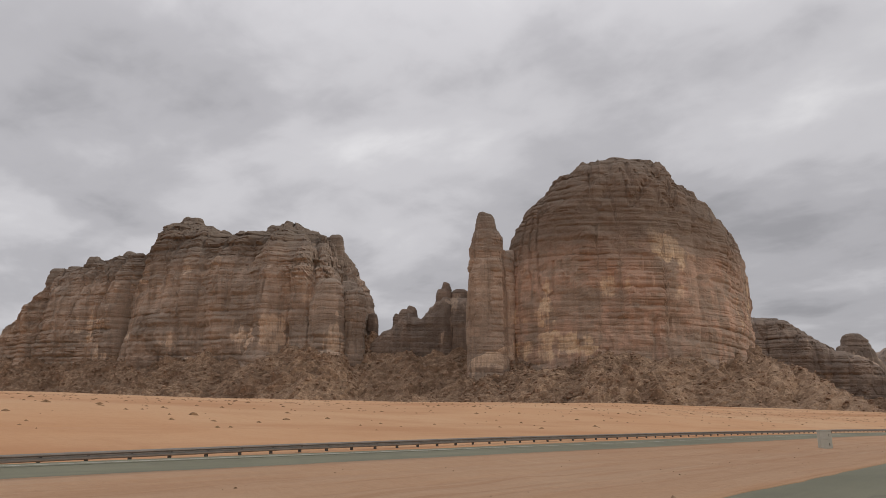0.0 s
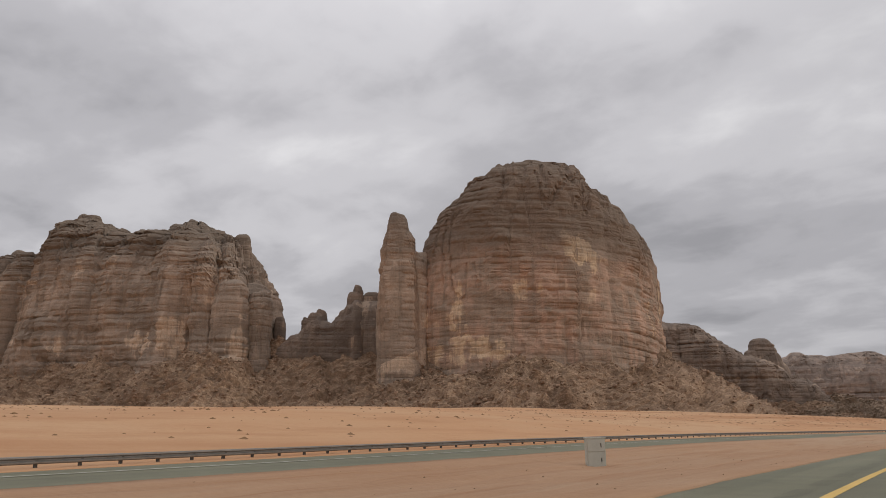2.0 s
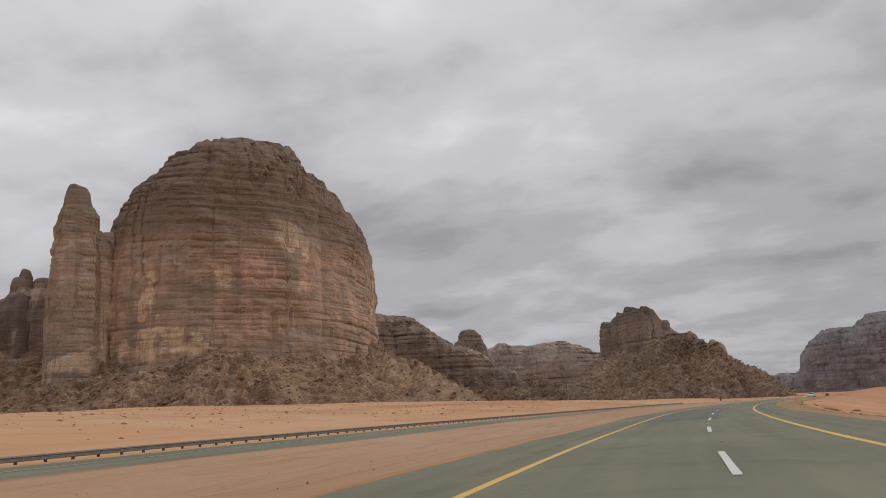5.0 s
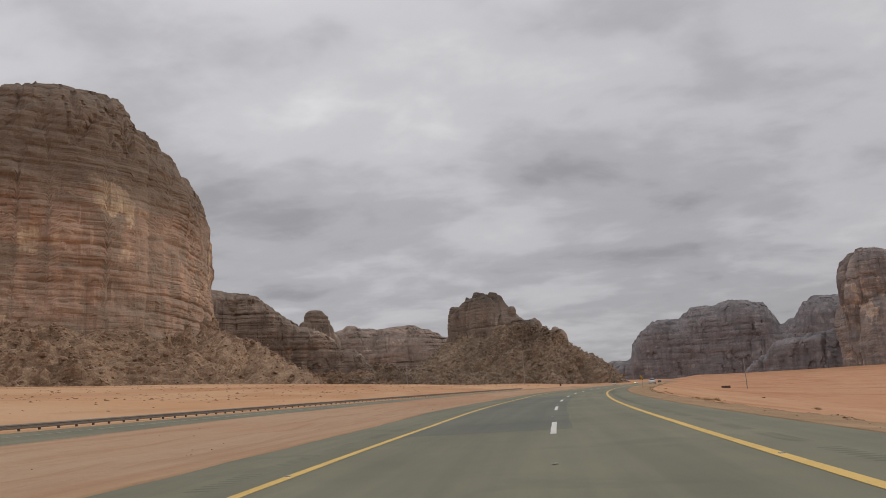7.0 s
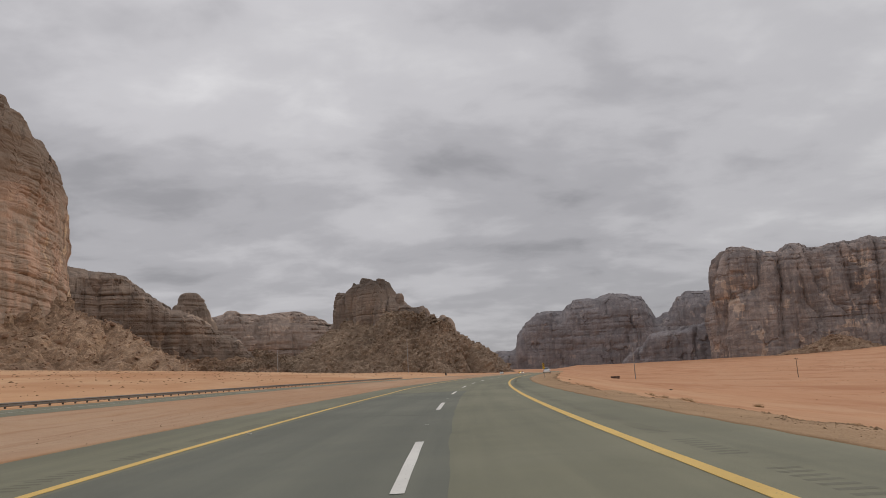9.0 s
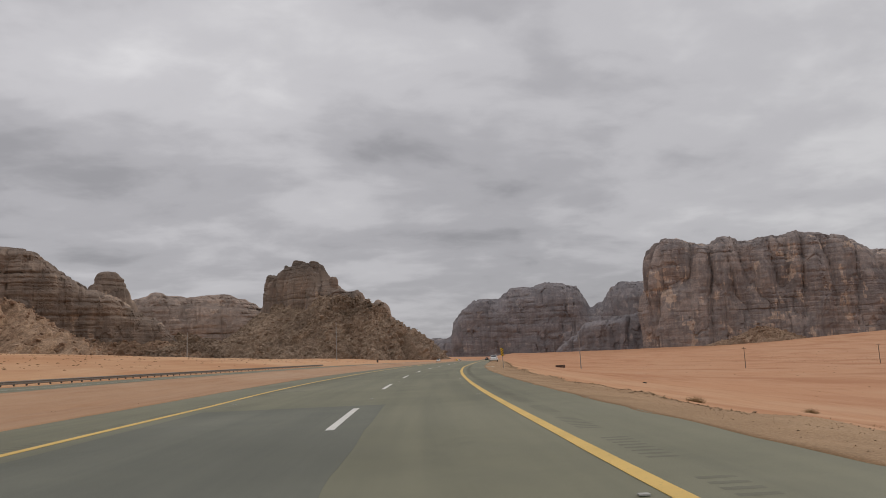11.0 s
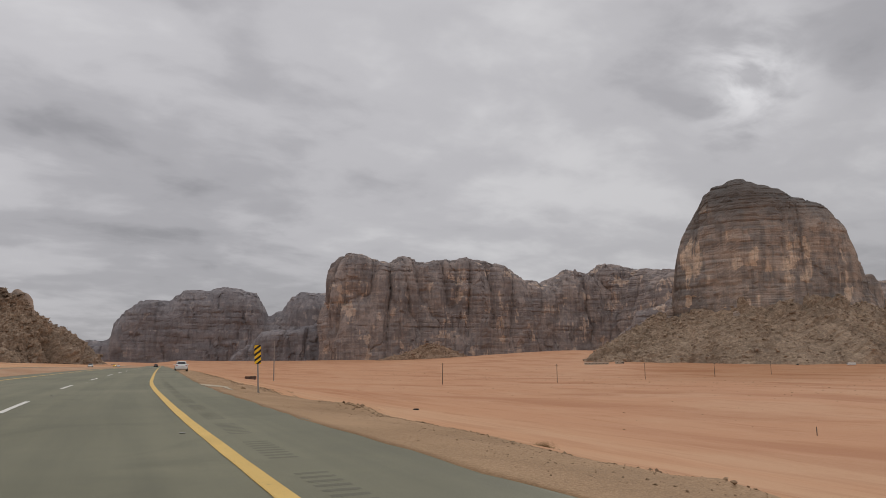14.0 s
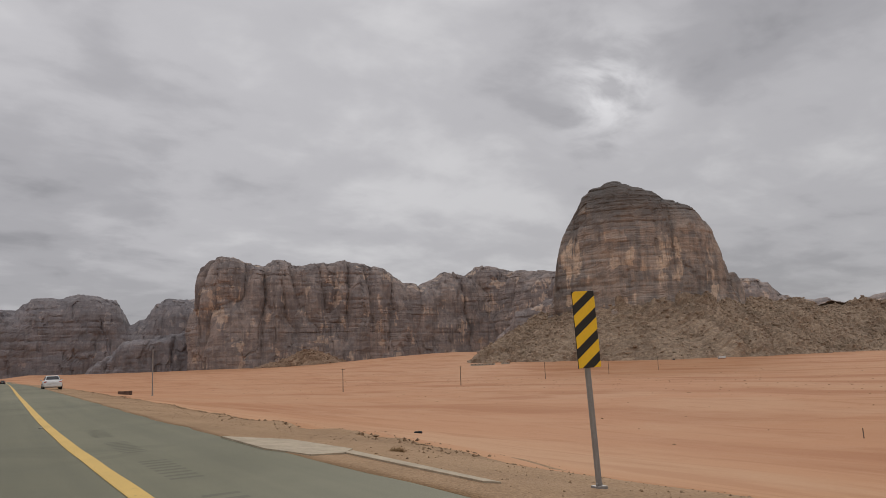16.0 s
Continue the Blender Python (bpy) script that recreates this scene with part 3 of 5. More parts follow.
# ---- land ----
def make_ground():
    inner = np.arange(-260, 261, 1.8)
    outer = 260 + np.cumsum(1.8 * 1.075 ** np.arange(1, 76))
    axis = np.concatenate([-outer[::-1], inner, outer])
    gx, gy = np.meshgrid(axis + 130, axis + 150, indexing="xy")
    z = ground_z(gx, gy)
    s, u = road_coords(gx, gy)
    z = z - 0.4 * step(-45, -42, u) * (1 - step(32, 35, u)) * step(-420, -300, s) * (1 - step(900, 1000, s))
    v = np.stack([gx.ravel(), gy.ravel(), z.ravel()], 1)
    structure("ground", mesh_of("ground", v, grid_faces(len(axis), len(axis)), SAND, True), "rippled orange-red desert sand plain with low dunes", "sand")


def strip(name, s_list, u_list, mat, lift, thick=0.1, wander=0.0, seed=0, rough=False, shift=None, dive=(0, 0)):
    """A band that follows the highway, with side walls going down."""
    s = np.asarray(s_list, float)
    u = np.asarray(u_list, float)
    ss, uu = np.meshgrid(s, u, indexing="ij")
    uu = uu.copy()
    if shift is not None:
        uu += np.interp(s, *shift)[:, None]
    if wander:
        uu[:, 0] += (fbm(s / 1.7, 0, 0, 4, seed) - 0.5) * 2 * wander
        uu[:, -1] += (fbm(s / 1.7, 9, 0, 4, seed + 5) - 0.5) * 2 * wander
    x, y = road_point(ss, uu)
    z = (ground_z(x, y) if rough else profile(ss, uu)) + lift
    z[:, 0] -= dive[0]
    z[:, -1] -= dive[1]
    top = np.stack([x, y, z], 2)
    low0, low1 = top[:, :1].copy(), top[:, -1:].copy()
    low0[..., 2] -= thick
    low1[..., 2] -= thick
    allv = np.concatenate([low0, top, low1], 1)
    r, c = allv.shape[:2]
    me = mesh_of(name, allv.reshape(-1, 3), grid_faces(r, c)[:, ::-1], mat, rough)
    # metres along and across the highway, for wear that follows the traffic
    along = np.broadcast_to(s[:, None], (r, c))
    across = np.concatenate([uu[:, :1], uu, uu[:, -1:]], 1)
    me.attributes.new("lane", "FLOAT_VECTOR", "POINT").data.foreach_set("vector", np.stack([along, across, 0 * across], 2).astype(np.float32).ravel())
    return me


make_ground()
LONG = np.concatenate([np.arange(-160, 330, 0.8), np.arange(330, 1000, 5.0)])
structure("road", strip("road", LONG, [-10.3, -9.3, -8.2, -7.4, -6, -4.6, -2.3, 0, 2, 3.9, 5, 6.3, 6.8], ASPHALT, 0.0, 0.16, dive=(0.1, 0.0)), "worn grey-green asphalt two-lane highway carriageway", "road")
structure("opposite_road", strip("opposite_road", LONG, [-29.4, -25, -20.1], ASPHALT, 0.0, 0.2), "grey-green asphalt carriageway beyond the sandy median", "road")
structure("resurfaced_lane", strip("resurfaced_lane", np.arange(88, 147.5, 0.8), [-4.35, -2.2, 0.75], FRESH, 0.003, 0.01, 0.05, 12), "dark newer asphalt patch on the inner lane", "asphalt patch")
structure("median", strip("median", LONG, np.concatenate([np.linspace(-20.6, -10, 24), [-9.3, -8.6, -8.0, -7.4]]), MEDIAN_SAND, 0.022, 0.06, 0.13, 3, True, ([60, 78, 95, 112, 150, 165, 190, 260], [0.0, 0.35, 0.35, -0.5, -0.6, -1.1, -1.8, -1.9])), "sandy median between the carriageways", "sand")
structure("sand_verge", strip("sand_verge", LONG, np.concatenate([[-47], np.linspace(-45, -28.9, 17)]), SAND, 0.022, 0.06, 0.12, 8, True, None, (0.5, 0)), "drifted sand verge behind the guard rail", "sand")
structure("embankment", strip("embankment", LONG, np.concatenate([[9.8, 10.3, 10.8, 11.5, 12.5, 13.5], np.linspace(15, 20, 6), np.linspace(21, 35, 9), [37]]), SAND, 0.035, 0.06, 0.55, 18, True, None, (0.12, 0.5)), "sandy embankment falling to the plain", "sand")
structure("gravel_shoulder", strip("gravel_shoulder", LONG, [6.3, 6.6, 7.0, 7.4, 7.8, 8.1, 8.5, 8.9, 9.3, 9.7, 10.1, 10.4, 10.7, 11.0, 11.5], GRAVEL, 0.010, 0.05, 0.14, 15, True, None, (0.006, 0.1)), "brown gravel verge beside the asphalt", "verge")

LEFT_EDGE = ([0, 30, 60, 76, 95, 110, 130, 150, 160, 175, 195, 220], [0.0, 0.0, 0.2, 0.3, 0.22, -0.05, -0.22, -0.45, -0.85, -1.2, -1.4, -1.65])
RIGHT_EDGE = ([40, 60, 90, 140, 175, 200, 216, 262], [-0.65, -0.55, -0.2, 0.05, 0.08, 0.03, -0.1, -0.24])
MIDDLE = ([50, 95, 110, 160, 218], [-0.17, 0.25, 0.18, 0.0, -0.24])
markings = thing("lane_markings", "worn yellow edge lines and white lane dashes on asphalt", "road marking")
part("yellow_line", strip("yellow_line", LONG, [-4.70, -4.50], YELLOW, 0.008, 0.006, 0.012, 31, False, LEFT_EDGE), YELLOW, markings, "worn yellow edge line")
part("yellow_line", strip("yellow_line", LONG, [3.80, 4.01], YELLOW, 0.008, 0.006, 0.012, 32, False, RIGHT_EDGE), YELLOW, markings, "worn yellow edge line")
part("white_line", strip("white_line", LONG, [-24.0, -23.88], FADED, 0.006, 0.004, 0.01, 33), FADED, markings, "thin white line on the far carriageway")
for i in range(-8, 33):
    s0 = 104.0 + 17.97 * i
    part("dash", strip("dash", np.linspace(s0, s0 + 6.0, 13), [-0.08, 0.08], WHITE, 0.0115, 0.005, 0.008, 40 + i, False, MIDDLE), WHITE, markings)
stud_bm = bmesh.new()
box(stud_bm, 0, 0, 0.007, 0.1, 0.08, 0.016, 0.006)
stud_mesh = bpy.data.meshes.new("road_stud")
stud_bm.to_mesh(stud_mesh)
stud_bm.free()
stud_mesh.materials.append(STUD)
for i in range(-4, 15):
    for u in (-4.35, 0.12, 3.62):
        s0 = 96.6 + 17.97 * i
        x, y = road_point(s0, u)
        part("road_stud", stud_mesh, STUD, markings, "", Matrix.Translation((float(x), float(y), 0.006)) @ Matrix.Rotation(road_heading(s0), 4, "Z"))


def rumble_strips():
    """Rows of short transverse grooves milled along both shoulders."""
    pieces = []
    for u0, u1 in ((4.36, 4.75), (-5.46, -5.04)):
        for gidx in range(-14, 62):
            start = float(np.interp(gidx, [-14, 42, 48, 58, 62], [-52.5, 149.1, 171.6, 207.4, 221.8]))
            for b in range(8):
                s = start + b * 0.3
                ss, uu = np.meshgrid([s, s + 0.13], [u0, u1], indexing="ij")
                x, y = road_point(ss, uu)
                v = np.stack([x, y, profile(ss, uu) + 0.0015], 2).reshape(-1, 3)
                pieces.append((v, np.array([[0, 1, 3, 2]])))
    v, f = joined(pieces)
    tagged(new("rumble_strip", mesh_of("rumble_strip", v, f[:, ::-1], RUMBLE)), "dark grooves milled across the asphalt shoulders", "rumble strip", "", "stuff")


rumble_strips()


# ---- mountains ----
def around(spine, depth, mesh):
    """A closed loop round a spine: place along it, spine point and outward direction of each loop point."""
    sp = np.array(spine, float)
    cum = np.concatenate([[0], np.cumsum(np.hypot(*np.diff(sp, axis=0).T))])
    L = cum[-1]
    n = max(24, int(L / mesh))
    a = np.linspace(0, L, n)
    c = np.stack([np.interp(a, cum, sp[:, 0]), np.interp(a, cum, sp[:, 1])], 1)
    k = max(3, int(n * min(depth, L * 0.3) / L)) | 1
    pad = np.concatenate([2 * c[0] - c[k:0:-1], c, 2 * c[-1] - c[-2:-k - 2:-1]])
    c = np.stack([np.convolve(pad[:, i], np.ones(k) / k, "same")[k:-k] for i in (0, 1)], 1)
    tg = np.gradient(c, axis=0)
    tg /= np.hypot(*tg.T)[:, None]
    nr = np.stack([-tg[:, 1], tg[:, 0]], 1)
    ph = np.linspace(0, math.pi, max(8, int(math.pi * depth / mesh)))[1:-1]
    front = a, c, -nr
    end = np.full(len(ph), L), np.repeat(c[-1:], len(ph), 0), np.sin(ph)[:, None] * tg[-1] - np.cos(ph)[:, None] * nr[-1]
    back = a[::-3], c[::-3], nr[::-3]
    start = np.zeros(len(ph)), np.repeat(c[:1], len(ph), 0), -np.sin(ph)[:, None] * tg[0] + np.cos(ph)[:, None] * nr[0]
    A, C, O = (np.concatenate([g[i] for g in (front, end, back, start)]) for i in range(3))
    along = A + depth * np.where(A >= L, np.maximum(O @ tg[-1], 0), 0) - depth * np.where(A <= 0, np.maximum(-(O @ tg[0]), 0), 0)
    return A, along, C, O


def cliff(spine, depth, skyline, power=7.0, mesh=2.0, beds=1.0, ribs=1.0, jag=1.0, zb=-14.0, flare=0.1, seed=0, flute=26.0):
    """A wall of layered sandstone round a spine: near-vertical faces with stepped beds, rounded pillars and clefts, and a crest
    that follows the skyline, a list of (metres along the spine, height)."""
    A, along, C, O = around(spine, depth, mesh)
    st, sz = [p[0] for p in skyline], [p[1] for p in skyline]
    top = max(sz)
    v = np.linspace(0, 1, 500)
    r = np.power(np.maximum(1 - v ** power, 0), 1 / (1 + 0.3 * power)) * (1 + flare * (1 - v))
    length = np.concatenate([[0], np.cumsum(np.hypot(np.diff(r) * depth, np.diff(v) * (top - zb)))])
    rows = int(np.clip(length[-1] / mesh, 20, 260))
    want = np.linspace(0, length[-1], rows)
    v, r = np.interp(want, length, v), np.interp(want, length, r)
    V, R = v[:, None], r[:, None]
    cx, cy, ox, oy = C[None, :, 0], C[None, :, 1], O[None, :, 0], O[None, :, 1]
    bx, by = cx + ox * depth, cy + oy * depth
    X, Y = cx + ox * depth * R, cy + oy * depth * R
    scale = min(1.0, depth / 55.0)
    crest = np.interp(A + (along - A) * R, st, sz)
    knob = np.sqrt(np.minimum(np.abs(2 * fbm(X / 19, Y / 19, 3.0, 2, seed + 20) - 1) * 4.5, 1))
    crest = crest + jag * (5.0 * (vnoise(X / 22, Y / 22, 0, seed) - 0.5) + 7.0 * (knob - 0.8) * max(scale, 0.5))
    unit = max(1.0, mesh / 1.5)
    # the crest breaks off in ledges, bed by bed
    q = 5.0 * unit
    c = crest / q + 0.7 * vnoise(X / 35, Y / 35, 0, seed + 22)
    crest = crest + 0.65 * q * (np.floor(c) + step(0.3, 0.7, c - np.floor(c)) - c)
    Z = zb + V * (crest - zb)
    bend = Z + 8.0 * (fbm(X / 170, Y / 170, Z / 500, 2, seed + 1) - 0.5) + 0.03 * X
    amount = 0.4 + 0.75 * step(0.42, 0.62, fbm(X / 80, Y / 80, Z / 55, 2, seed + 12)) * step(0.15, 0.5, V) + 0.45 * step(0.65, 1.0, V)

    def course(thick, wide, amp, sd):
        """Beds of uneven thickness, each a row of blocks with rounded brows."""
        h = bend / thick + 0.9 * vnoise(bend / (3.3 * thick), X / 300, Y / 300, sd)
        i = np.floor(h)
        f = h - i
        wave = 0.5 * vnoise(X / (1.7 * wide), Y / (1.7 * wide), Z / (3 * wide), sd + 1)
        which = chance(i, np.floor(X / wide + 5.1 * chance(i, 0, 0, sd) + wave), np.floor(Y / wide + 3.7 * chance(i, 1, 0, sd) + wave), sd)
        return amp * (1.0 * (0.2 - np.abs(2 * f - 1) ** 4) + 1.1 * (which - 0.5) + 0.8 * (chance(i, 2, 0, sd) - 0.5))

    shelf = beds * amount * (course(15 * unit, 36 * unit, 1.7, seed + 3) + course(6.0 * unit, 17 * unit, 1.2, seed + 4) + course(3.0 * unit, 9 * unit, 0.6, seed + 5))
    lump = (fbm(X / 75, Y / 75, Z / 90, 3, seed + 2) - 0.5) * 26
    # rounded pillars parted by clefts, at two sizes
    wob = 8.0 * unit ** 0.5 * (vnoise(X / 40, Y / 40, Z / 45, seed + 14) - 0.5)
    big = np.abs(2 * fbm((bx + wob) / (flute * 1.9), (by + wob) / (flute * 1.9), Z / 420, 2, seed + 7) - 1)
    pillar = 0.32 - np.minimum(cells((bx + wob) / flute, (by - wob) / flute, Z / (flute * 5) + 0 * bx, seed + 6), 0.95) ** 2
    rib = ribs * (np.sqrt(np.minimum(big * 3.2, 1)) * 14 + pillar * 14 - 10.7)
    rib = rib * (0.4 + 0.6 * step(0.12, 0.5, V))
    joint = -1.6 * (np.abs(2 * vnoise((bx + wob) / (9 * unit), (by - wob) / (9 * unit), Z / 90, seed + 17) - 1) < 0.07) * step(0.45, 0.55, fbm(X / 60, Y / 60, Z / 60, 2, seed + 18))
    chip = (fbm(X / 10, Y / 10, Z / 8, 3, seed + 8) - 0.5) * 4.0 + joint * unit
    push = (shelf * max(scale, 0.5) + (lump + rib) * scale + chip * max(scale, 0.45)) * np.clip(R * depth / 10, 0, 1)
    X, Y = X + ox * push, Y + oy * push
    Z = Z + jag * (fbm(X / 16, Y / 16, 0.0, 3, seed + 9) - 0.5) * 4 * step(0.8, 1.0, V)
    return np.stack([X.ravel(), Y.ravel(), Z.ravel()], 1), grid_faces(rows, X.shape[1], True)


def blocks(X, Y, Z, seed, block):
    """Boulders of mixed sizes, thick in some places and thin in others."""
    some = 0.35 + 1.0 * step(0.4, 0.65, fbm(X / 55, Y / 55, Z / 55, 3, seed + 9))
    up = np.maximum(0.85 - cells(X / 21, Y / 21, Z / 15, seed + 2), -0.05) * 9.0 * step(0.42, 0.6, fbm(X / 90, Y / 90, Z / 90, 2, seed + 8))
    up2 = np.maximum(0.8 - cells(X / 9, Y / 9, Z / 7, seed + 3), -0.05) * 6.0
    up3 = np.maximum(0.75 - cells(X / 5.0, Y / 5.0, Z / 4.0, seed + 5), -0.05) * 3.6
    tilt = 2 * fbm((0.8 * X + 0.6 * Z) / 16, (0.8 * Z - 0.6 * X) / 5, Y / 7, 3, seed + 7) - 1
    gully = 5.0 * (0.35 - np.abs(tilt)) - 7.0 * (1 - np.minimum(np.abs(2 * fbm(X / 70, Y / 70, Z / 200, 3, seed + 6) - 1) * 5, 1))
    return block * (some * (up + up2) + up3 + gully)


def apron(spine, inner, outer, top, mesh=2.4, seed=0, zb=-22.0, block=1.0):
    """A continuous slope of fallen rock banked against the foot of a cliff; top is a list of (metres along, height)."""
    A, along, C, O = around(spine, outer * 0.6, mesh)
    rows = int(np.clip(math.hypot(outer - inner, max(p[1] for p in top) - zb) / mesh, 16, 170))
    W = np.linspace(0, 1, rows)[:, None]
    cx, cy, ox, oy = C[None, :, 0], C[None, :, 1], O[None, :, 0], O[None, :, 1]
    bx, by = cx + ox * outer, cy + oy * outer
    reach = outer * (0.84 + 0.34 * fbm(bx / 95, by / 95, 0, 3, seed)) * 1.12
    off = reach + (inner - reach) * W
    height = np.interp(along, [p[0] for p in top], [p[1] for p in top])[None, :] * (0.82 + 0.36 * fbm(bx / 140, by / 140, 2.0, 2, seed + 1))
    X, Y = cx + ox * off, cy + oy * off
    Z = zb + (height - zb) * W ** 1.08
    fade = step(0.0, 0.3, W)
    Z = Z + ((fbm(X / 50, Y / 50, 0.0, 4, seed + 2) - 0.5) * 20 + (fbm(bx / 38, by / 38, W * 0.8, 3, seed + 3) - 0.5) * 8) * fade
    push = blocks(X, Y, Z, seed + 30, block) * (0.35 + 0.65 * fade)
    return np.stack([(X + ox * push * 0.6).ravel(), (Y + oy * push * 0.6).ravel(), (Z + push * 0.8).ravel()], 1), grid_faces(rows, X.shape[1], True)


def scree_lobe(x, y, rx, ry, zt, turn=0.0, zb=-26.0, mesh=2.4, seed=0, block=1.0):
    """A cone of fallen rock with a rough, blocky skin."""
    rows = int(np.clip(math.hypot(rx, zt - zb) / mesh, 20, 190))
    cols = int(np.clip(2 * math.pi * max(rx, ry) * 0.75 / mesh, 40, 520))
    w = np.linspace(0, 0.92, rows)
    th = np.linspace(0, 2 * math.pi, cols, endpoint=False)
    V, T = np.meshgrid(w, th, indexing="ij")
    ct, st = math.cos(turn), math.sin(turn)
    lx, ly = np.cos(T) * rx, np.sin(T) * ry
    dx, dy = lx * ct - ly * st, lx * st + ly * ct
    fan = 1 + 0.3 * (fbm(np.cos(T) * 2.4 + 7, np.sin(T) * 2.4, V * 0.6, 3, seed) - 0.5) * 2
    R = (1 - V) * (zt - zb) / (zt + 4.0)
    X, Y = x + dx * R * fan, y + dy * R * fan
    Z = zb + (zt - zb) * V
    Z = Z + (fbm(X / 48, Y / 48, 0.0, 4, seed + 1) - 0.5) * 26 * step(0.0, 0.3, V)
    push = blocks(X, Y, Z, seed + 30, block)
    norm = np.hypot(dx, dy) + 1e-6
    return np.stack([(X + dx / norm * push * 0.7).ravel(), (Y + dy / norm * push * 0.7).ravel(), (Z + push * 0.8).ravel()], 1), grid_faces(rows, cols, True)


ICO = bmesh.new()
bmesh.ops.create_icosphere(ICO, subdivisions=1, radius=1.0)
ICO_V = np.array([v.co[:] for v in ICO.verts])
ICO_F = np.array([[v.index for v in f.verts] for f in ICO.faces])
ICO.free()


def rubble(verts, count, size, seed):
    """Angular fallen blocks half sunk in a slope."""
    rng = np.random.RandomState(seed)
    ok = verts[verts[:, 2] > -4]
    at = ok[rng.randint(0, len(ok), count)] + rng.normal(0, 0.8, (count, 3))
    big = size * np.minimum(0.55 + rng.gamma(1.3, 0.42, count), 3.2)
    turn = rng.uniform(0, 2 * math.pi, count)
    axes = np.stack([rng.uniform(0.8, 1.5, count), rng.uniform(0.6, 1.0, count), rng.uniform(0.45, 0.85, count)], 1) * big[:, None]
    p = ICO_V[None] * (1 + rng.uniform(-0.28, 0.22, (count, len(ICO_V), 1)))
    p = np.sign(p) * np.abs(p) ** 0.8 * axes[:, None]
    tilt = rng.normal(0, 0.35, count)
    y, z = p[..., 1] * np.cos(tilt)[:, None] - p[..., 2] * np.sin(tilt)[:, None], p[..., 1] * np.sin(tilt)[:, None] + p[..., 2] * np.cos(tilt)[:, None]
    c, sn = np.cos(turn)[:, None], np.sin(turn)[:, None]
    v = np.stack([p[..., 0] * c - y * sn, p[..., 0] * sn + y * c, z], 2) + at[:, None]
    f = ICO_F[None] + (np.arange(count) * len(ICO_V))[:, None, None]
    return v.reshape(-1, 3), f.reshape(-1, 3)


def mountain(name, label, cliffs, screes, rock_mat, scree_mat, scree_mesh=2.4, seed=0, block=1.0, turn=0.0, knobs=(), fallen=(0, 1.0)):
    m = thing(name, label, "mountain")
    for i, spec in enumerate(cliffs):
        part("cliff", mesh_of("cliff", *cliff(seed=seed + i * 31, **spec), rock_mat), rock_mat, m)
    for i, (x, y, r, top) in enumerate(knobs):
        # weathered heads of rock that break the skyline
        spec = dict(spine=[(x - 0.35 * r, y), (x + 0.35 * r, y - 0.1 * r)], depth=0.72 * r, power=5 + (i * 3) % 4, mesh=max(0.9, r / 9), beds=1.2, ribs=0.6, jag=0.35, zb=top - 24 - 1.6 * r, flare=0.25, flute=9)
        part("rock_head", mesh_of("rock_head", *cliff(seed=seed + 300 + i * 7, skyline=[(0, top), (r, top - 0.12 * r)], **spec), rock_mat), rock_mat, m)
    most = 0
    for i, spec in enumerate(screes):
        if isinstance(spec, dict):
            data = apron(mesh=scree_mesh, seed=seed + 500 + i * 13, block=block, **spec)
        else:
            data = scree_lobe(*spec, turn, mesh=scree_mesh, seed=seed + 500 + i * 13, block=block)
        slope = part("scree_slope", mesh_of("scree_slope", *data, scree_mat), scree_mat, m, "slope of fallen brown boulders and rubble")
        most = max(most, len(data[0]))
        if fallen[0]:
            stone = BOULDER_TAN if scree_mat is SCREE_TAN else BOULDER_DARK if scree_mat is SCREE_DARK else BOULDER_BROWN
            tagged(part("rubble", mesh_of("rubble", *rubble(data[0], int(fallen[0] * len(data[0]) / most), fallen[1], seed + 700 + i), stone), stone, slope, "angular fallen sandstone blocks"), "", "", "", "stuff")
    return m


mountain("sandstone_massif", "broad brown layered sandstone massif with buttresses above rubble", [
    dict(spine=[(-610, 985), (-300, 850), (-162, 784)], depth=58, power=8, mesh=1.5, ribs=1.0, beds=1.5, jag=1.8, flute=25, skyline=[(-62, 85), (5, 125), (20, 135), (74, 171), (86, 190), (93, 200), (152, 204), (161, 211), (196, 204), (262, 212), (272, 232), (285, 239), (300, 242), (322, 238), (330, 231), (366, 220), (392, 216), (440, 218), (455, 220), (466, 211), (482, 208), (496, 200), (508, 187), (522, 163), (540, 133), (565, 105), (600, 85)]),
    dict(spine=[(-143, 734), (-148, 746)], depth=18, power=10, mesh=1.3, ribs=0.7, beds=1.6, jag=1.0, flare=0.06, skyline=[(0, 148), (12, 160)]),
    dict(spine=[(-121, 741), (-128, 756)], depth=15, power=10, mesh=1.3, ribs=0.7, beds=1.6, jag=1.0, flare=0.06, skyline=[(0, 138), (14, 150)]),
    dict(spine=[(-214, 760), (-204, 770)], depth=22, power=6, mesh=1.5, ribs=0.9, beds=1.6, jag=1.2, skyline=[(0, 118), (14, 130)])],
    [dict(spine=[(-610, 985), (-300, 850), (-158, 782)], inner=40, outer=170, top=[(0, 84), (200, 90), (480, 84), (640, 70)])], ROCK_BROWN, SCREE_BROWN, 2.0, 19, 1.0,
    knobs=[(-147, 777, 8.4, 208), (-164, 785, 5.5, 210), (-206, 805, 8.1, 230), (-223, 813, 12.6, 229), (-273, 837, 5.8, 228), (-345, 869, 16.9, 256), (-436, 909, 14.1, 220), (-504, 939, 9.5, 223), (-564, 965, 16.5, 213), (-374, 882, 7.5, 250)], fallen=(13000, 0.85))
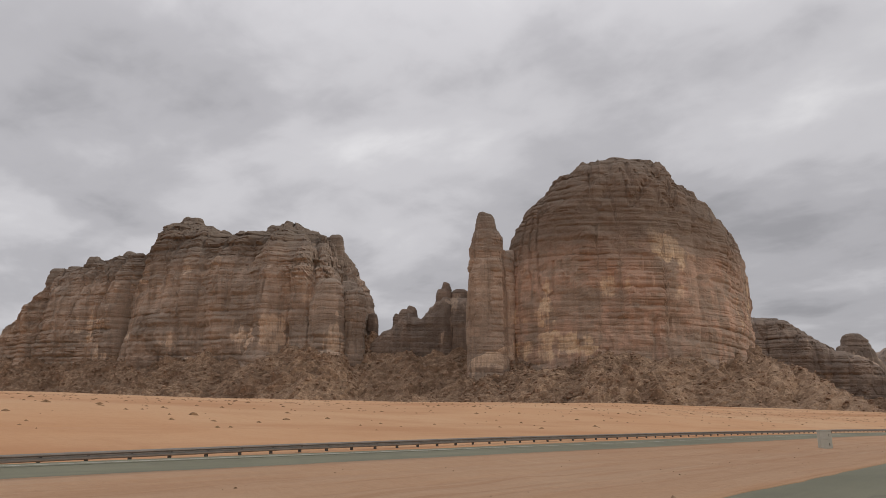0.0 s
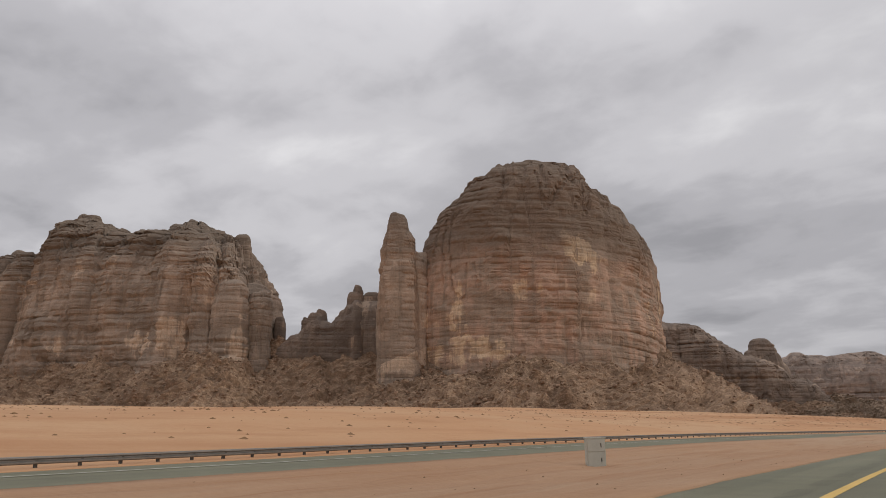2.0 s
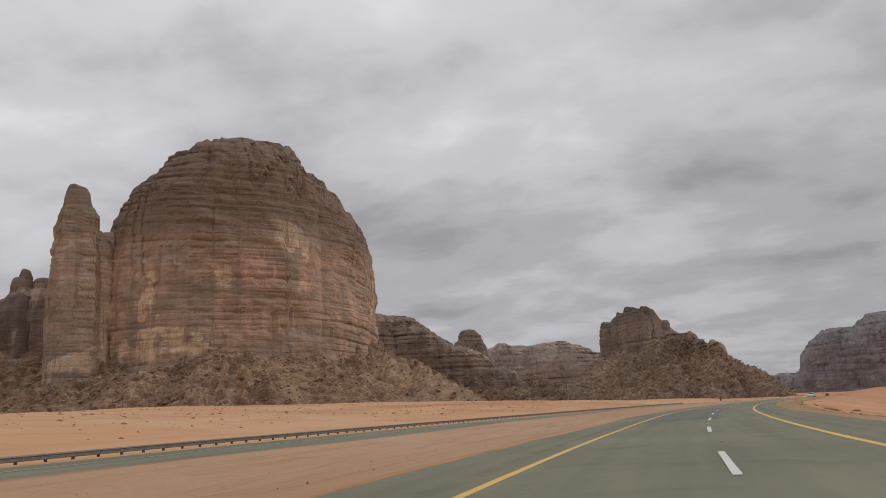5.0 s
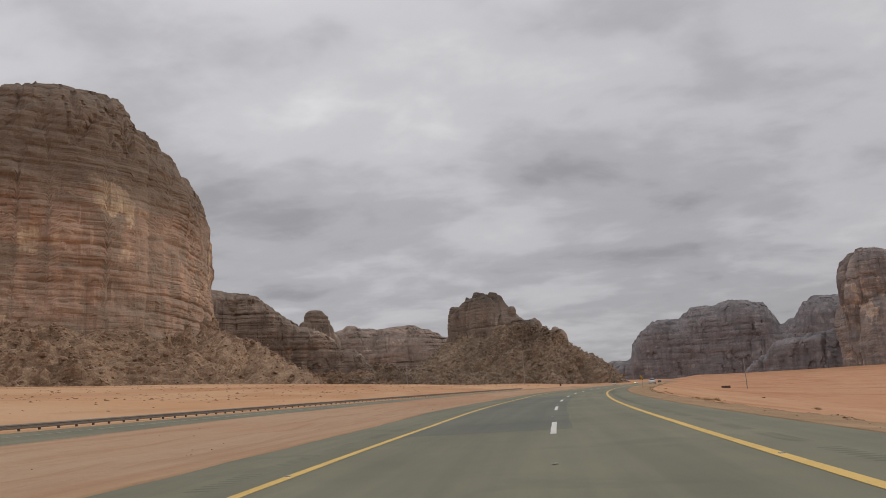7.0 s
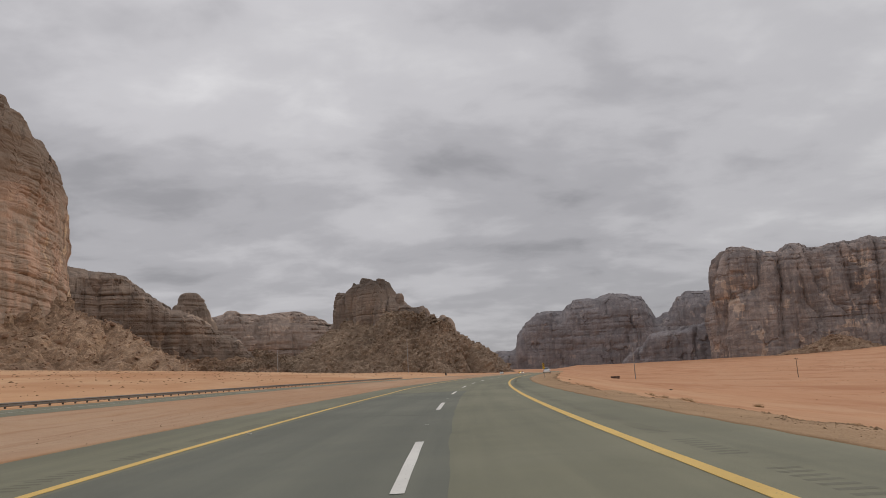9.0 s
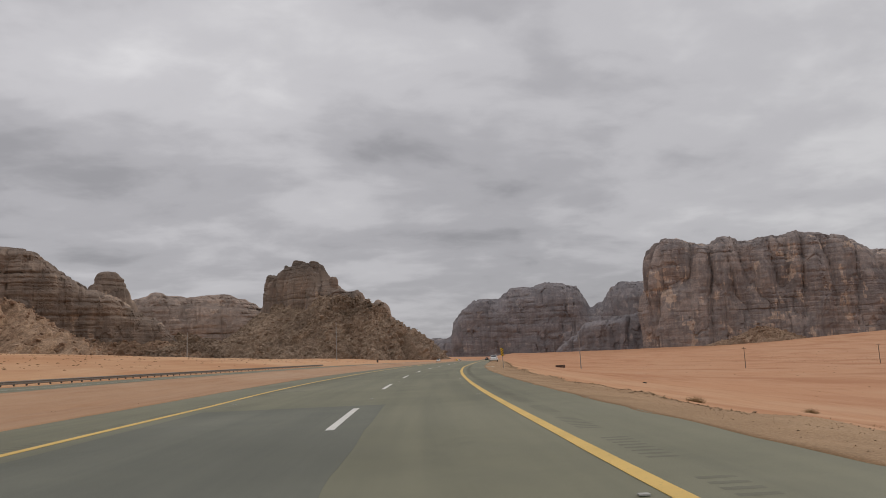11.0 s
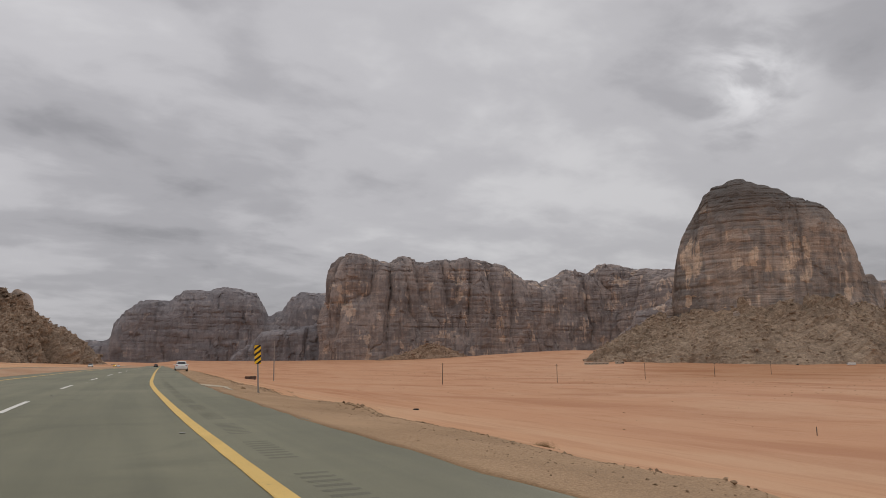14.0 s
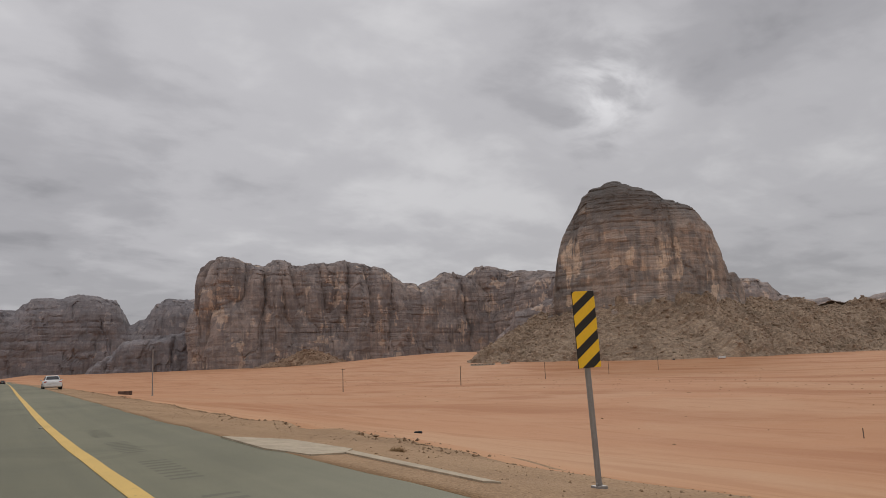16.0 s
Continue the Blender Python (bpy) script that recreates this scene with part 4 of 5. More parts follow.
mountain("rock_spires", "low jagged brown sandstone spires in the saddle", [
    dict(spine=[(-84, 765), (-42, 769), (1, 770)], depth=24, power=8, mesh=1.4, ribs=1.0, jag=1.5, flute=18, skyline=[(-14, 88), (2, 98), (11, 110), (19, 117), (34, 112), (43, 122), (59, 135), (65, 135), (81, 133), (88, 128)])],
    [dict(spine=[(-100, 765), (-42, 769), (30, 745)], inner=8, outer=120, top=[(0, 92), (60, 84), (130, 66)])], ROCK_HILL, SCREE_BROWN, 3.0, 71,
    knobs=[(-24, 769, 5.6, 150), (-27, 769, 7.7, 145), (-9, 770, 10.1, 143), (-61, 767, 6.2, 125), (-65, 767, 10.1, 121), (-74, 766, 6.5, 117), (-102, 763, 5.3, 116)], fallen=(4000, 0.85))
mountain("rock_pinnacle", "tall narrow sandstone pinnacle beside the dome", [
    dict(spine=[(10, 694), (27, 694)], depth=11, power=9, mesh=1.2, ribs=0.7, jag=0.5, beds=1.0, skyline=[(-9, 172), (-6, 184), (-3, 192), (0, 196), (10, 197), (15, 195), (18, 190), (22, 183), (25, 156), (28, 121), (34, 111)]),
    dict(spine=[(12, 697), (32, 699)], depth=15, power=12, mesh=1.3, ribs=0.8, jag=0.6, beds=0.8, flare=0.02, skyline=[(-16, 120), (-8, 158), (6, 166), (22, 168), (36, 160)]),
    dict(spine=[(34, 708), (58, 724)], depth=16, power=9, mesh=1.4, ribs=0.7, jag=0.5, flare=0.03, skyline=[(0, 168), (30, 182)])],
    [], ROCK_BROWN, SCREE_BROWN, 2.4, 91, knobs=[(17, 692, 9.5, 206)])
mountain("sandstone_dome", "huge domed red-brown sandstone mountain with pale scars above a boulder slope", [
    dict(spine=[(104, 750), (130, 740), (190, 742), (218, 775), (238, 830)], depth=75, power=7, mesh=1.25, ribs=0.3, beds=0.8, jag=1.3, flare=0.04, flute=44, skyline=[(-70, 60), (-53, 169), (-50, 201), (-44, 206), (-31, 219), (-22, 225), (-9, 238), (-3, 248), (8, 257), (20, 262), (34, 267), (38, 264), (49, 270), (66, 267), (77, 263), (80, 263), (91, 249), (105, 238), (110, 235), (118, 228), (143, 230), (149, 231), (152, 229), (161, 207), (203, 135), (283, 170)])],
    [dict(spine=[(70, 750), (130, 740), (190, 742), (218, 775), (238, 830)], inner=52, outer=190, top=[(-60, 66), (60, 80), (160, 84), (260, 78)])], ROCK_RED, SCREE_BROWN, 1.7, 131, 1.0,
    knobs=[(127, 741, 9.7, 276), (160, 741, 14.3, 280), (188, 742, 12.0, 277), (207, 743, 5.7, 268)], fallen=(18000, 0.85))
mountain("shadowed_hill", "dark sandstone hill with a knob behind the dome", [
    dict(spine=[(359, 1137), (442, 1110), (527, 1075), (611, 1032)], depth=55, power=9, mesh=1.8, ribs=1.0, beds=0.9, skyline=[(-33, 172), (-24, 180), (59, 163), (107, 155), (125, 146), (142, 134), (161, 120), (181, 107), (205, 100), (228, 86), (240, 74), (269, 62), (290, 40)])],
    [dict(spine=[(359, 1137), (442, 1110), (527, 1075), (611, 1032)], inner=30, outer=150, top=[(0, 60), (180, 52), (330, 34)])], ROCK_HILL, SCREE_BROWN, 3.2, 171,
    knobs=[(551, 1062, 17, 130), (549, 1063, 26, 117), (546, 1065, 36, 104), (462, 1102, 15.9, 158), (437, 1112, 15.7, 162)], fallen=(5000, 1.1))
mountain("layered_hill", "rounded banded sandstone hills on the skyline", [
    dict(spine=[(883, 1736), (1003, 1671), (1119, 1597), (1230, 1514)], depth=110, power=3.2, mesh=3.0, ribs=0.5, beds=2.2, jag=0.6, skyline=[(-70, 120), (-8, 144), (45, 161), (81, 176), (150, 162), (202, 169), (231, 169), (291, 150), (336, 127), (405, 98), (480, 60)])], [], ROCK_PALE_HILL, SCREE_BROWN, 4.0, 211)
mountain("castle_rock", "castle-like dark sandstone outcrop on a boulder cone", [
    dict(spine=[(760, 970), (768, 892)], depth=27, power=10, mesh=1.2, ribs=1.3, jag=2.2, flute=20, skyline=[(-19, 90), (-6, 92), (-4, 118), (5, 131), (30, 139), (48, 142), (66, 138), (75, 124), (78, 112), (100, 104)]),
    dict(spine=[(766, 855), (765, 835)], depth=17, power=6, mesh=1.2, ribs=1.0, jag=1.4, flute=14, skyline=[(0, 99), (20, 95)]),
    dict(spine=[(764, 822), (763, 814)], depth=10, power=6, mesh=1.2, ribs=0.9, jag=1.0, flute=12, skyline=[(0, 93), (9, 90)]),
    dict(spine=[(762, 779), (761, 770)], depth=13, power=4, mesh=1.4, ribs=0.6, jag=0.6, skyline=[(0, 77), (9, 75)])],
    [dict(spine=[(752, 985), (762, 885), (760, 828)], inner=10, outer=142, top=[(-60, 74), (60, 98), (120, 98), (160, 96), (210, 84), (240, 70)]), (640, 1010, 150, 110, 40), (748, 818, 105, 85, 92), (742, 768, 85, 70, 70)], ROCK_VARNISH, SCREE_DARK, 1.8, 241, 1.1,
    knobs=[(763, 940, 9.0, 146), (766, 908, 8.1, 143), (758, 990, 13.0, 131), (770, 872, 6.1, 116), (761, 959, 7.5, 141)], fallen=(7000, 0.9))
mountain("far_mesa", "flat-topped sandstone mesa across the plain, painted haze-grey", [
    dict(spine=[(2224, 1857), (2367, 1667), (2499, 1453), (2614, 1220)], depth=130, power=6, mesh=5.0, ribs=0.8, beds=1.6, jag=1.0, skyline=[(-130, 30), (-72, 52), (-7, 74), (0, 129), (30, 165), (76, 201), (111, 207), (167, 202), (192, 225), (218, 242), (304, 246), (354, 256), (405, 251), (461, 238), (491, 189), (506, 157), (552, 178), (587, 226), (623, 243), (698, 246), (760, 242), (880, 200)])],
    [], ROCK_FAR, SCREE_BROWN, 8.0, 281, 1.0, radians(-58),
    knobs=[(2421, 1580, 50, 258), (2377, 1650, 42, 238), (2476, 1491, 36, 222), (2321, 1727, 34, 210), (2563, 1323, 44, 248)])
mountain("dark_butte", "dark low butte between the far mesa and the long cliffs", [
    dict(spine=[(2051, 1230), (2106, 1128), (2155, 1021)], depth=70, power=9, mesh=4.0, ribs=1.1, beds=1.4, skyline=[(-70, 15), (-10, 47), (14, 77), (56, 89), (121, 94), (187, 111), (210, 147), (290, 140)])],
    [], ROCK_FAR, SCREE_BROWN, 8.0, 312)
mountain("distant_ridge", "low ridge on the horizon, painted haze-grey", [
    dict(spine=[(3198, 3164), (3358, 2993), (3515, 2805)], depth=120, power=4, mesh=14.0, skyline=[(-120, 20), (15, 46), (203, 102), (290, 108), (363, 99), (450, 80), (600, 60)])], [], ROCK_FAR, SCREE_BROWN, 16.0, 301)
mountain("cliff_mesa", "long dark mesa with fluted vertical sandstone cliffs", [
    dict(spine=[(2050, 905), (2190, 630), (2400, 300), (2400, 150), (2200, 20)], depth=95, power=7, mesh=3.2, ribs=1.7, beds=1.3, jag=1.5, flare=0.2, flute=34, skyline=[(-95, 221), (-86, 229), (-85, 292), (-59, 290), (-38, 297), (10, 291), (42, 277), (80, 271), (106, 287), (138, 291), (157, 273), (205, 275), (234, 281), (276, 283), (295, 292), (343, 280), (385, 273), (388, 274), (437, 262), (469, 227), (507, 230), (517, 220), (539, 222), (616, 258), (626, 268), (629, 263), (687, 253), (709, 267), (735, 285), (796, 280), (848, 266), (851, 266), (1030, 241), (1229, 211)])],
    [(1842, 640, 105, 70, 36)], ROCK_DARK, SCREE_BROWN, 5.0, 331, 1.0, radians(-68),
    knobs=[(2106, 795, 28.0, 291), (2155, 699, 31.7, 281), (2202, 611, 36.0, 289), (2242, 548, 26.0, 275), (2260, 520, 19.8, 264), (2292, 470, 21.7, 234), (2319, 428, 11.8, 221), (2367, 352, 28.0, 267), (2392, 312, 20.8, 261)], fallen=(900, 1.6))
mountain("cliff_spur", "pale-footed sandstone spur beside the great tower", [
    dict(spine=[(1738, 160), (1738, 110), (1736, 61)], depth=45, power=7, mesh=3.0, ribs=1.0, beds=1.3, skyline=[(-45, 50), (-9, 70), (3, 99), (50, 109), (90, 128), (111, 133), (150, 140)])],
    [dict(spine=[(1738, 160), (1738, 110), (1736, 61)], inner=25, outer=95, top=[(0, 34), (100, 40)])], ROCK_DARK, SCREE_BROWN, 5.0, 381)
mountain("sandstone_tower", "massive sandstone tower with streaked tan face on a boulder skirt", [
    dict(spine=[(1266, 48), (1224, -8), (1240, -70), (1258, -92)], depth=72, power=9, mesh=1.7, ribs=0.7, beds=0.55, jag=0.5, flare=0.03, flute=48, skyline=[(-60, 70), (-15, 101), (-12, 133), (-5, 165), (0, 190), (9, 204), (21, 218), (31, 235), (45, 241), (62, 247), (76, 238), (97, 228), (111, 218), (130, 212), (145, 204), (154, 194), (160, 177), (164, 152), (168, 144), (177, 137), (181, 115), (296, 104)]),
    dict(spine=[(1232, -150), (1246, -158)], depth=13, power=6, mesh=1.5, ribs=0.6, beds=0.6, jag=0.4, skyline=[(0, 112), (16, 104)])],
    [dict(spine=[(1280, 60), (1225, -10), (1240, -70), (1300, -150)], inner=58, outer=175, top=[(-60, 62), (60, 84), (250, 82)]), dict(spine=[(1310, -180), (1340, -330), (1390, -520)], inner=0.5, outer=160, top=[(0, 74), (340, 60)])], ROCK_TOWER, SCREE_TAN, 2.3, 421, 0.95, fallen=(12000, 1.1))
mountain("eastern_hills", "low brown hills beyond the tower", [
    dict(spine=[(1797, -316), (1749, -454), (1696, -576), (1638, -684)], depth=75, power=5, mesh=4.0, ribs=0.8, beds=1.3, skyline=[(-60, 100), (-3, 127), (4, 153), (45, 152), (73, 139), (93, 114), (114, 104), (170, 100), (211, 89), (239, 90), (272, 101), (288, 108), (353, 97), (405, 50), (450, 60)])],
    [dict(spine=[(1797, -316), (1749, -454), (1696, -576), (1638, -684)], inner=30, outer=150, top=[(0, 50), (400, 46)])], ROCK_DARK, SCREE_TAN, 6.0, 461, fallen=(3000, 1.6))


# ---- roadside things ----
def shared(name, bm, mat, smooth=False):
    me = bpy.data.meshes.new(name)
    bm.to_mesh(me)
    bm.free()
    me.materials.append(mat)
    if smooth:
        me.polygons.foreach_set("use_smooth", np.ones(len(me.polygons), bool))
    return me


def at_road(s, u, dz=0.0, on_ground=True):
    x, y = road_point(s, u)
    z = float(ground_z(x, y)) if on_ground else float(profile(np.float64(s), np.float64(u)))
    return Matrix.Translation((float(x), float(y), z + dz)) @ Matrix.Rotation(road_heading(s), 4, "Z")


def at_plan(x, y, turn=0.0, dz=0.0):
    return Matrix.Translation((x, y, float(ground_z(x, y)) + dz)) @ Matrix.Rotation(turn, 4, "Z")


def guard_rail():
    rail = thing("guard_rail", "long dusty galvanised steel guard rail on short posts", "guard rail")
    # corrugated beam section: (out, up)
    sec = [(0.0, 0.29), (0.075, 0.265), (0.08, 0.215), (0.0, 0.165), (0.0, 0.135), (0.08, 0.085), (0.075, 0.035), (0.0, 0.0)]
    bm = bmesh.new()
    rows = []
    for yy in (-1.73, 1.73):
        rows.append([bm.verts.new((o, yy, h)) for o, h in sec] + [bm.verts.new((o - 0.012, yy, h)) for o, h in reversed(sec)])
    n = len(rows[0])
    for i in range(n):
        bm.faces.new((rows[0][i], rows[0][(i + 1) % n], rows[1][(i + 1) % n], rows[1][i]))
    bm.faces.new(rows[0][::-1])
    bm.faces.new(rows[1])
    beam = shared("beam", bm, STEEL)
    bm = bmesh.new()
    box(bm, 0.04, 0, -0.05, 0.11, 0.12, 0.9, 0.01)
    box(bm, 0.14, 0, 0.27, 0.12, 0.12, 0.24, 0.01)
    post = shared("post", bm, POST_STEEL)
    for i in range(-36, 87):
        s0 = 3.31 * i - 0.49
        m = at_road(s0 + 1.655, -31.0, 0.0, False)
        fall = math.atan2(float(profile(s0 + 3.31, -31.0) - profile(s0, -31.0)), 3.31)
        part("beam", beam, STEEL, rail, "", m @ Matrix.Translation((0.2, 0, 0.15)) @ Matrix.Rotation(fall, 4, "X"))
        for k in (0.0, 1.655):
            part("post", post, POST_STEEL, rail, "", at_road(s0 + k, -31.0, 0.0, False))


def cabinet():
    c = thing("utility_cabinet", "pale grey-green roadside utility cabinet on a concrete plinth", "cabinet", at_plan(25.88, 55.8, 0.0, -0.16) @ Matrix.Diagonal((1.02, 0.9, 1.2, 1.0)))
    part("plinth", box(bmesh.new(), 0, 0, 0.02, 0.78, 0.46, 0.2, 0.02), CONCRETE, c, "dusty concrete plinth")
    body = part("body", box(bmesh.new(), 0, 0, 0.64, 0.84, 0.46, 1.06, 0.015), CABINET, c)
    part("top_cover", box(bmesh.new(), 0, 0, 1.185, 0.9, 0.52, 0.05, 0.012), CABINET, c)
    for z, h in ((0.92, 0.46), (0.39, 0.5)):
        door = part("door", box(bmesh.new(), 0, -0.238, z, 0.78, 0.02, h, 0.006), CABINET, c, "pale metal door")
        part("handle", box(bmesh.new(), 0.22, -0.256, z, 0.035, 0.03, 0.14, 0.006), DARK, door, "black handle")
    for x, z in ((0.424, 1.05), (0.424, 0.55)):
        part("label_bar", box(bmesh.new(), x, 0.02, z, 0.008, 0.1, 0.05), DARK, c)
    return c


def hazard_sign():
    s = thing("hazard_sign", "yellow and black striped hazard marker on a grey post", "road sign", at_road(208.1, 8.37) @ Matrix.Rotation(radians(-10), 4, "Z"))
    lean = Matrix.Rotation(radians(-2.3), 4, "Y")
    part("post", rod(bmesh.new(), (0, 0, -0.3), (0, 0, 2.12), 0.034, 0.034, 14), GREY_POLE, s, "grey steel post", lean)
    bm = box(bmesh.new(), 0, 0, 0.02, 0.14, 0.13, 0.04, 0.01)
    for i in (-1, 1):
        rod(bm, (0.05 * i, 0.03 * i, 0.03), (0.05 * i, 0.03 * i, 0.07), 0.012, 0.012, 6)
    part("base_plate", bm, GREY_POLE, s)
    plate = part("plate", box(bmesh.new(), 0, -0.05, 1.79, 0.30, 0.012, 0.88, 0.004), SIGN_BLACK, s, "black sign plate", lean)
    w, z0, z1 = 0.149, 1.352, 2.228
    for i in range(5):
        # diagonal bands that rise to the right, cut to the plate
        base = z1 - 0.16 - 0.25 * i
        poly = [(-w, base), (w, base + 0.22), (w, base + 0.355), (-w, base + 0.135)]
        for lim, up in ((z0, True), (z1, False)):
            out = []
            for a, b in zip(poly, poly[1:] + poly[:1]):
                ina, inb = (a[1] >= lim) == up, (b[1] >= lim) == up
                if ina:
                    out.append(a)
                if ina != inb:
                    t = (lim - a[1]) / (b[1] - a[1])
                    out.append((a[0] + t * (b[0] - a[0]), lim))
            poly = out
            if len(poly) < 3:
                break
        if len(poly) < 3:
            continue
        bm = bmesh.new()
        f = bm.faces.new([bm.verts.new((x, -0.0585, z)) for x, z in poly])
        g = bmesh.ops.extrude_face_region(bm, geom=[f])
        bmesh.ops.translate(bm, verts=[v for v in g["geom"] if isinstance(v, bmesh.types.BMVert)], vec=(0, -0.003, 0))
        bmesh.ops.recalc_face_normals(bm, faces=bm.faces)
        part("stripe", bm, SIGN_YELLOW, plate, "reflective yellow stripe")
    bm = bmesh.new()
    for z in (1.5, 2.05):
        box(bm, 0, -0.03, z, 0.09, 0.04, 0.04, 0.005)
    part("bracket", bm, POST_STEEL, s, "", lean)


def pole(x, y, height, kind, label, turn=0.0, dz=0.0, lean=0.0):
    p = thing("utility_pole", label, "utility pole", at_plan(x, y, turn, dz) @ Matrix.Rotation(lean, 4, "Y"), "power line poles")
    thick = 0.24 if kind == "steel" else 0.2
    part("shaft", rod(bmesh.new(), (0, 0, -0.6), (0, 0, height), thick, thick * 0.62, 10), GREY_POLE if kind == "steel" else WOOD_POLE, p)
    if kind == "wood":
        part("crossarm", box(bmesh.new(), 0, 0.12, height - 0.55, 2.3, 0.16, 0.18, 0.02), WOOD_POLE, p)
        for i in (-1.0, 0.0, 1.0):
            bm = rod(bmesh.new(), (i, 0.12, height - 0.46), (i, 0.12, height - 0.2), 0.05, 0.035, 8)
            part("insulator", bm, CONCRETE, p)
    else:
        part("cap", rod(bmesh.new(), (0, 0, height), (0, 0, height + 0.12), 0.17, 0.1, 10), GREY_POLE, p)
        part("base_collar", rod(bmesh.new(), (0, 0, -0.4), (0, 0, 0.35), 0.36, 0.32, 12), CONCRETE, p)


def car_body(bm, width, stations):
    """Lofts a car shell from cross-sections: (along, bottom, belt, top, half width at belt, half width at top)."""
    rings = []
    for y, z0, zb, zt, wb, wt in stations:
        half = [(wb * 0.80, z0), (wb * 0.97, z0 + 0.10), (wb, (z0 + zb) * 0.5), (wb * 0.97, zb), (wt, zt - 0.03), (wt * 0.8, zt)]
        pts = half + [(-x, z) for x, z in reversed(half)]
        rings.append([bm.verts.new((x, y, z)) for x, z in pts])
    n = len(rings[0])
    for a, b in zip(rings, rings[1:]):
        for i in range(n):
            bm.faces.new((a[i], a[(i + 1) % n], b[(i + 1) % n], b[i]))
    bm.faces.new(rings[0][::-1])
    bm.faces.new(rings[-1])
    bmesh.ops.recalc_face_normals(bm, faces=bm.faces)
    return bm


def car(m, paint, label, lit=False, group="vehicles on the highway"):
    """A saloon that points along +Y, wheels on z = 0."""
    c = thing("car", label, "car", m, group)
    low = [(-2.25, 0.38, 0.70, 0.74, 0.74, 0.66), (-2.15, 0.28, 0.78, 0.96, 0.84, 0.72), (-1.55, 0.24, 0.86, 1.02, 0.89, 0.76), (-0.6, 0.22, 0.88, 0.98, 0.9, 0.80), (0.7, 0.22, 0.86, 0.96, 0.9, 0.80),
           (1.0, 0.22, 0.84, 0.94, 0.9, 0.78), (1.9, 0.25, 0.74, 0.82, 0.86, 0.70), (2.3, 0.32, 0.58, 0.66, 0.76, 0.62)]
    part("body", shared("body", car_body(bmesh.new(), 1.8, low), paint, True), paint, c)
    roof = [(-1.55, 0.9, 0.95, 1.02, 0.72, 0.66), (-0.95, 0.9, 1.0, 1.40, 0.74, 0.56), (-0.5, 0.9, 1.0, 1.46, 0.75, 0.58), (0.2, 0.9, 1.0, 1.45, 0.75, 0.58), (1.05, 0.88, 0.92, 0.98, 0.74, 0.66)]
    cabin = part("cabin", shared("cabin", car_body(bmesh.new(), 1.5, roof), paint, True), paint, c)
    bm = bmesh.new()
    f = bm.faces.new([bm.verts.new(p) for p in ((-0.62, -1.53, 1.04), (0.62, -1.53, 1.04), (0.50, -1.0, 1.37), (-0.50, -1.0, 1.37))])
    bmesh.ops.translate(bm, verts=bm.verts, vec=(0, -0.02, 0.015))
    part("rear_window", bm, CAR_GLASS, cabin, "dark rear window")
    bm = bmesh.new()
    bm.faces.new([bm.verts.new(p) for p in ((-0.64, 1.04, 1.0), (-0.52, 0.26, 1.42), (0.52, 0.26, 1.42), (0.64, 1.04, 1.0))])
    bmesh.ops.translate(bm, verts=bm.verts, vec=(0, 0.03, 0.02))
    part("windscreen", bm, CAR_GLASS, cabin, "dark windscreen")
    for k in (-1, 1):
        bm = bmesh.new()
        bm.faces.new([bm.verts.new(p) for p in ((0.755 * k, -1.15, 1.03), (0.755 * k, 0.75, 1.03), (0.62 * k, 0.15, 1.38), (0.62 * k, -0.75, 1.38))])
        bmesh.ops.translate(bm, verts=bm.verts, vec=(0.012 * k, 0, 0))
        part("side_window", bm, CAR_GLASS, cabin, "dark side window")
        part("tail_lamp", box(bmesh.new(), 0.66 * k, -2.16, 0.80, 0.26, 0.12, 0.15, 0.02), RED_LAMP, c, "red tail lamp")
        part("headlamp", box(bmesh.new(), 0.62 * k, 2.2, 0.62, 0.28, 0.14, 0.13, 0.02), LAMP if lit else CHROME, c, "lit headlamp" if lit else "clear headlamp")
        part("mirror", box(bmesh.new(), 0.98 * k, 0.72, 1.0, 0.18, 0.1, 0.12, 0.03), paint, c)
        for y in (-1.35, 1.38):
            w = part("wheel", rod(bmesh.new(), (0.70 * k, y, 0.32), (0.91 * k, y, 0.32), 0.32, 0.32, 20), RUBBER, c, "black tyre")
            part("rim", rod(bmesh.new(), (0.905 * k, y, 0.32), (0.925 * k, y, 0.32), 0.2, 0.18, 14), CHROME, w, "metal rim")
    part("bumper", box(bmesh.new(), 0, -2.22, 0.44, 1.55, 0.14, 0.2, 0.05), paint, c)
    part("number_plate", box(bmesh.new(), 0, -2.272, 0.70, 0.5, 0.02, 0.13, 0.004), PLATE, c, "pale plate with dark bars")
    return c


def concrete_chute():
    m = thing("concrete_chute", "pale concrete drain inlet with a narrow kerb at the asphalt edge", "drain")
    def slab(name, corners, thick):
        bm = bmesh.new()
        vs = []
        for s, u, dz in corners:
            x, y = road_point(s, u)
            vs.append(bm.verts.new((float(x), float(y), float(ground_z(x, y)) + dz)))
        f = bm.faces.new(vs)
        g = bmesh.ops.extrude_face_region(bm, geom=[f])
        bmesh.ops.translate(bm, verts=[v for v in g["geom"] if isinstance(v, bmesh.types.BMVert)], vec=(0, 0, -thick))
        bmesh.ops.recalc_face_normals(bm, faces=bm.faces)
        part(name, bm, CHUTE, m)
    slab("apron", [(215.9, 6.25, 0.03), (215.2, 7.35, 0.03), (212.9, 7.55, 0.035), (212.2, 7.1, 0.035), (211.9, 6.45, 0.03), (213.2, 6.2, 0.025)], 0.16)
    slab("kerb", [(212.6, 7.42, 0.035), (212.3, 7.14, 0.035), (208.6, 7.12, 0.03), (208.5, 7.3, 0.03)], 0.2)


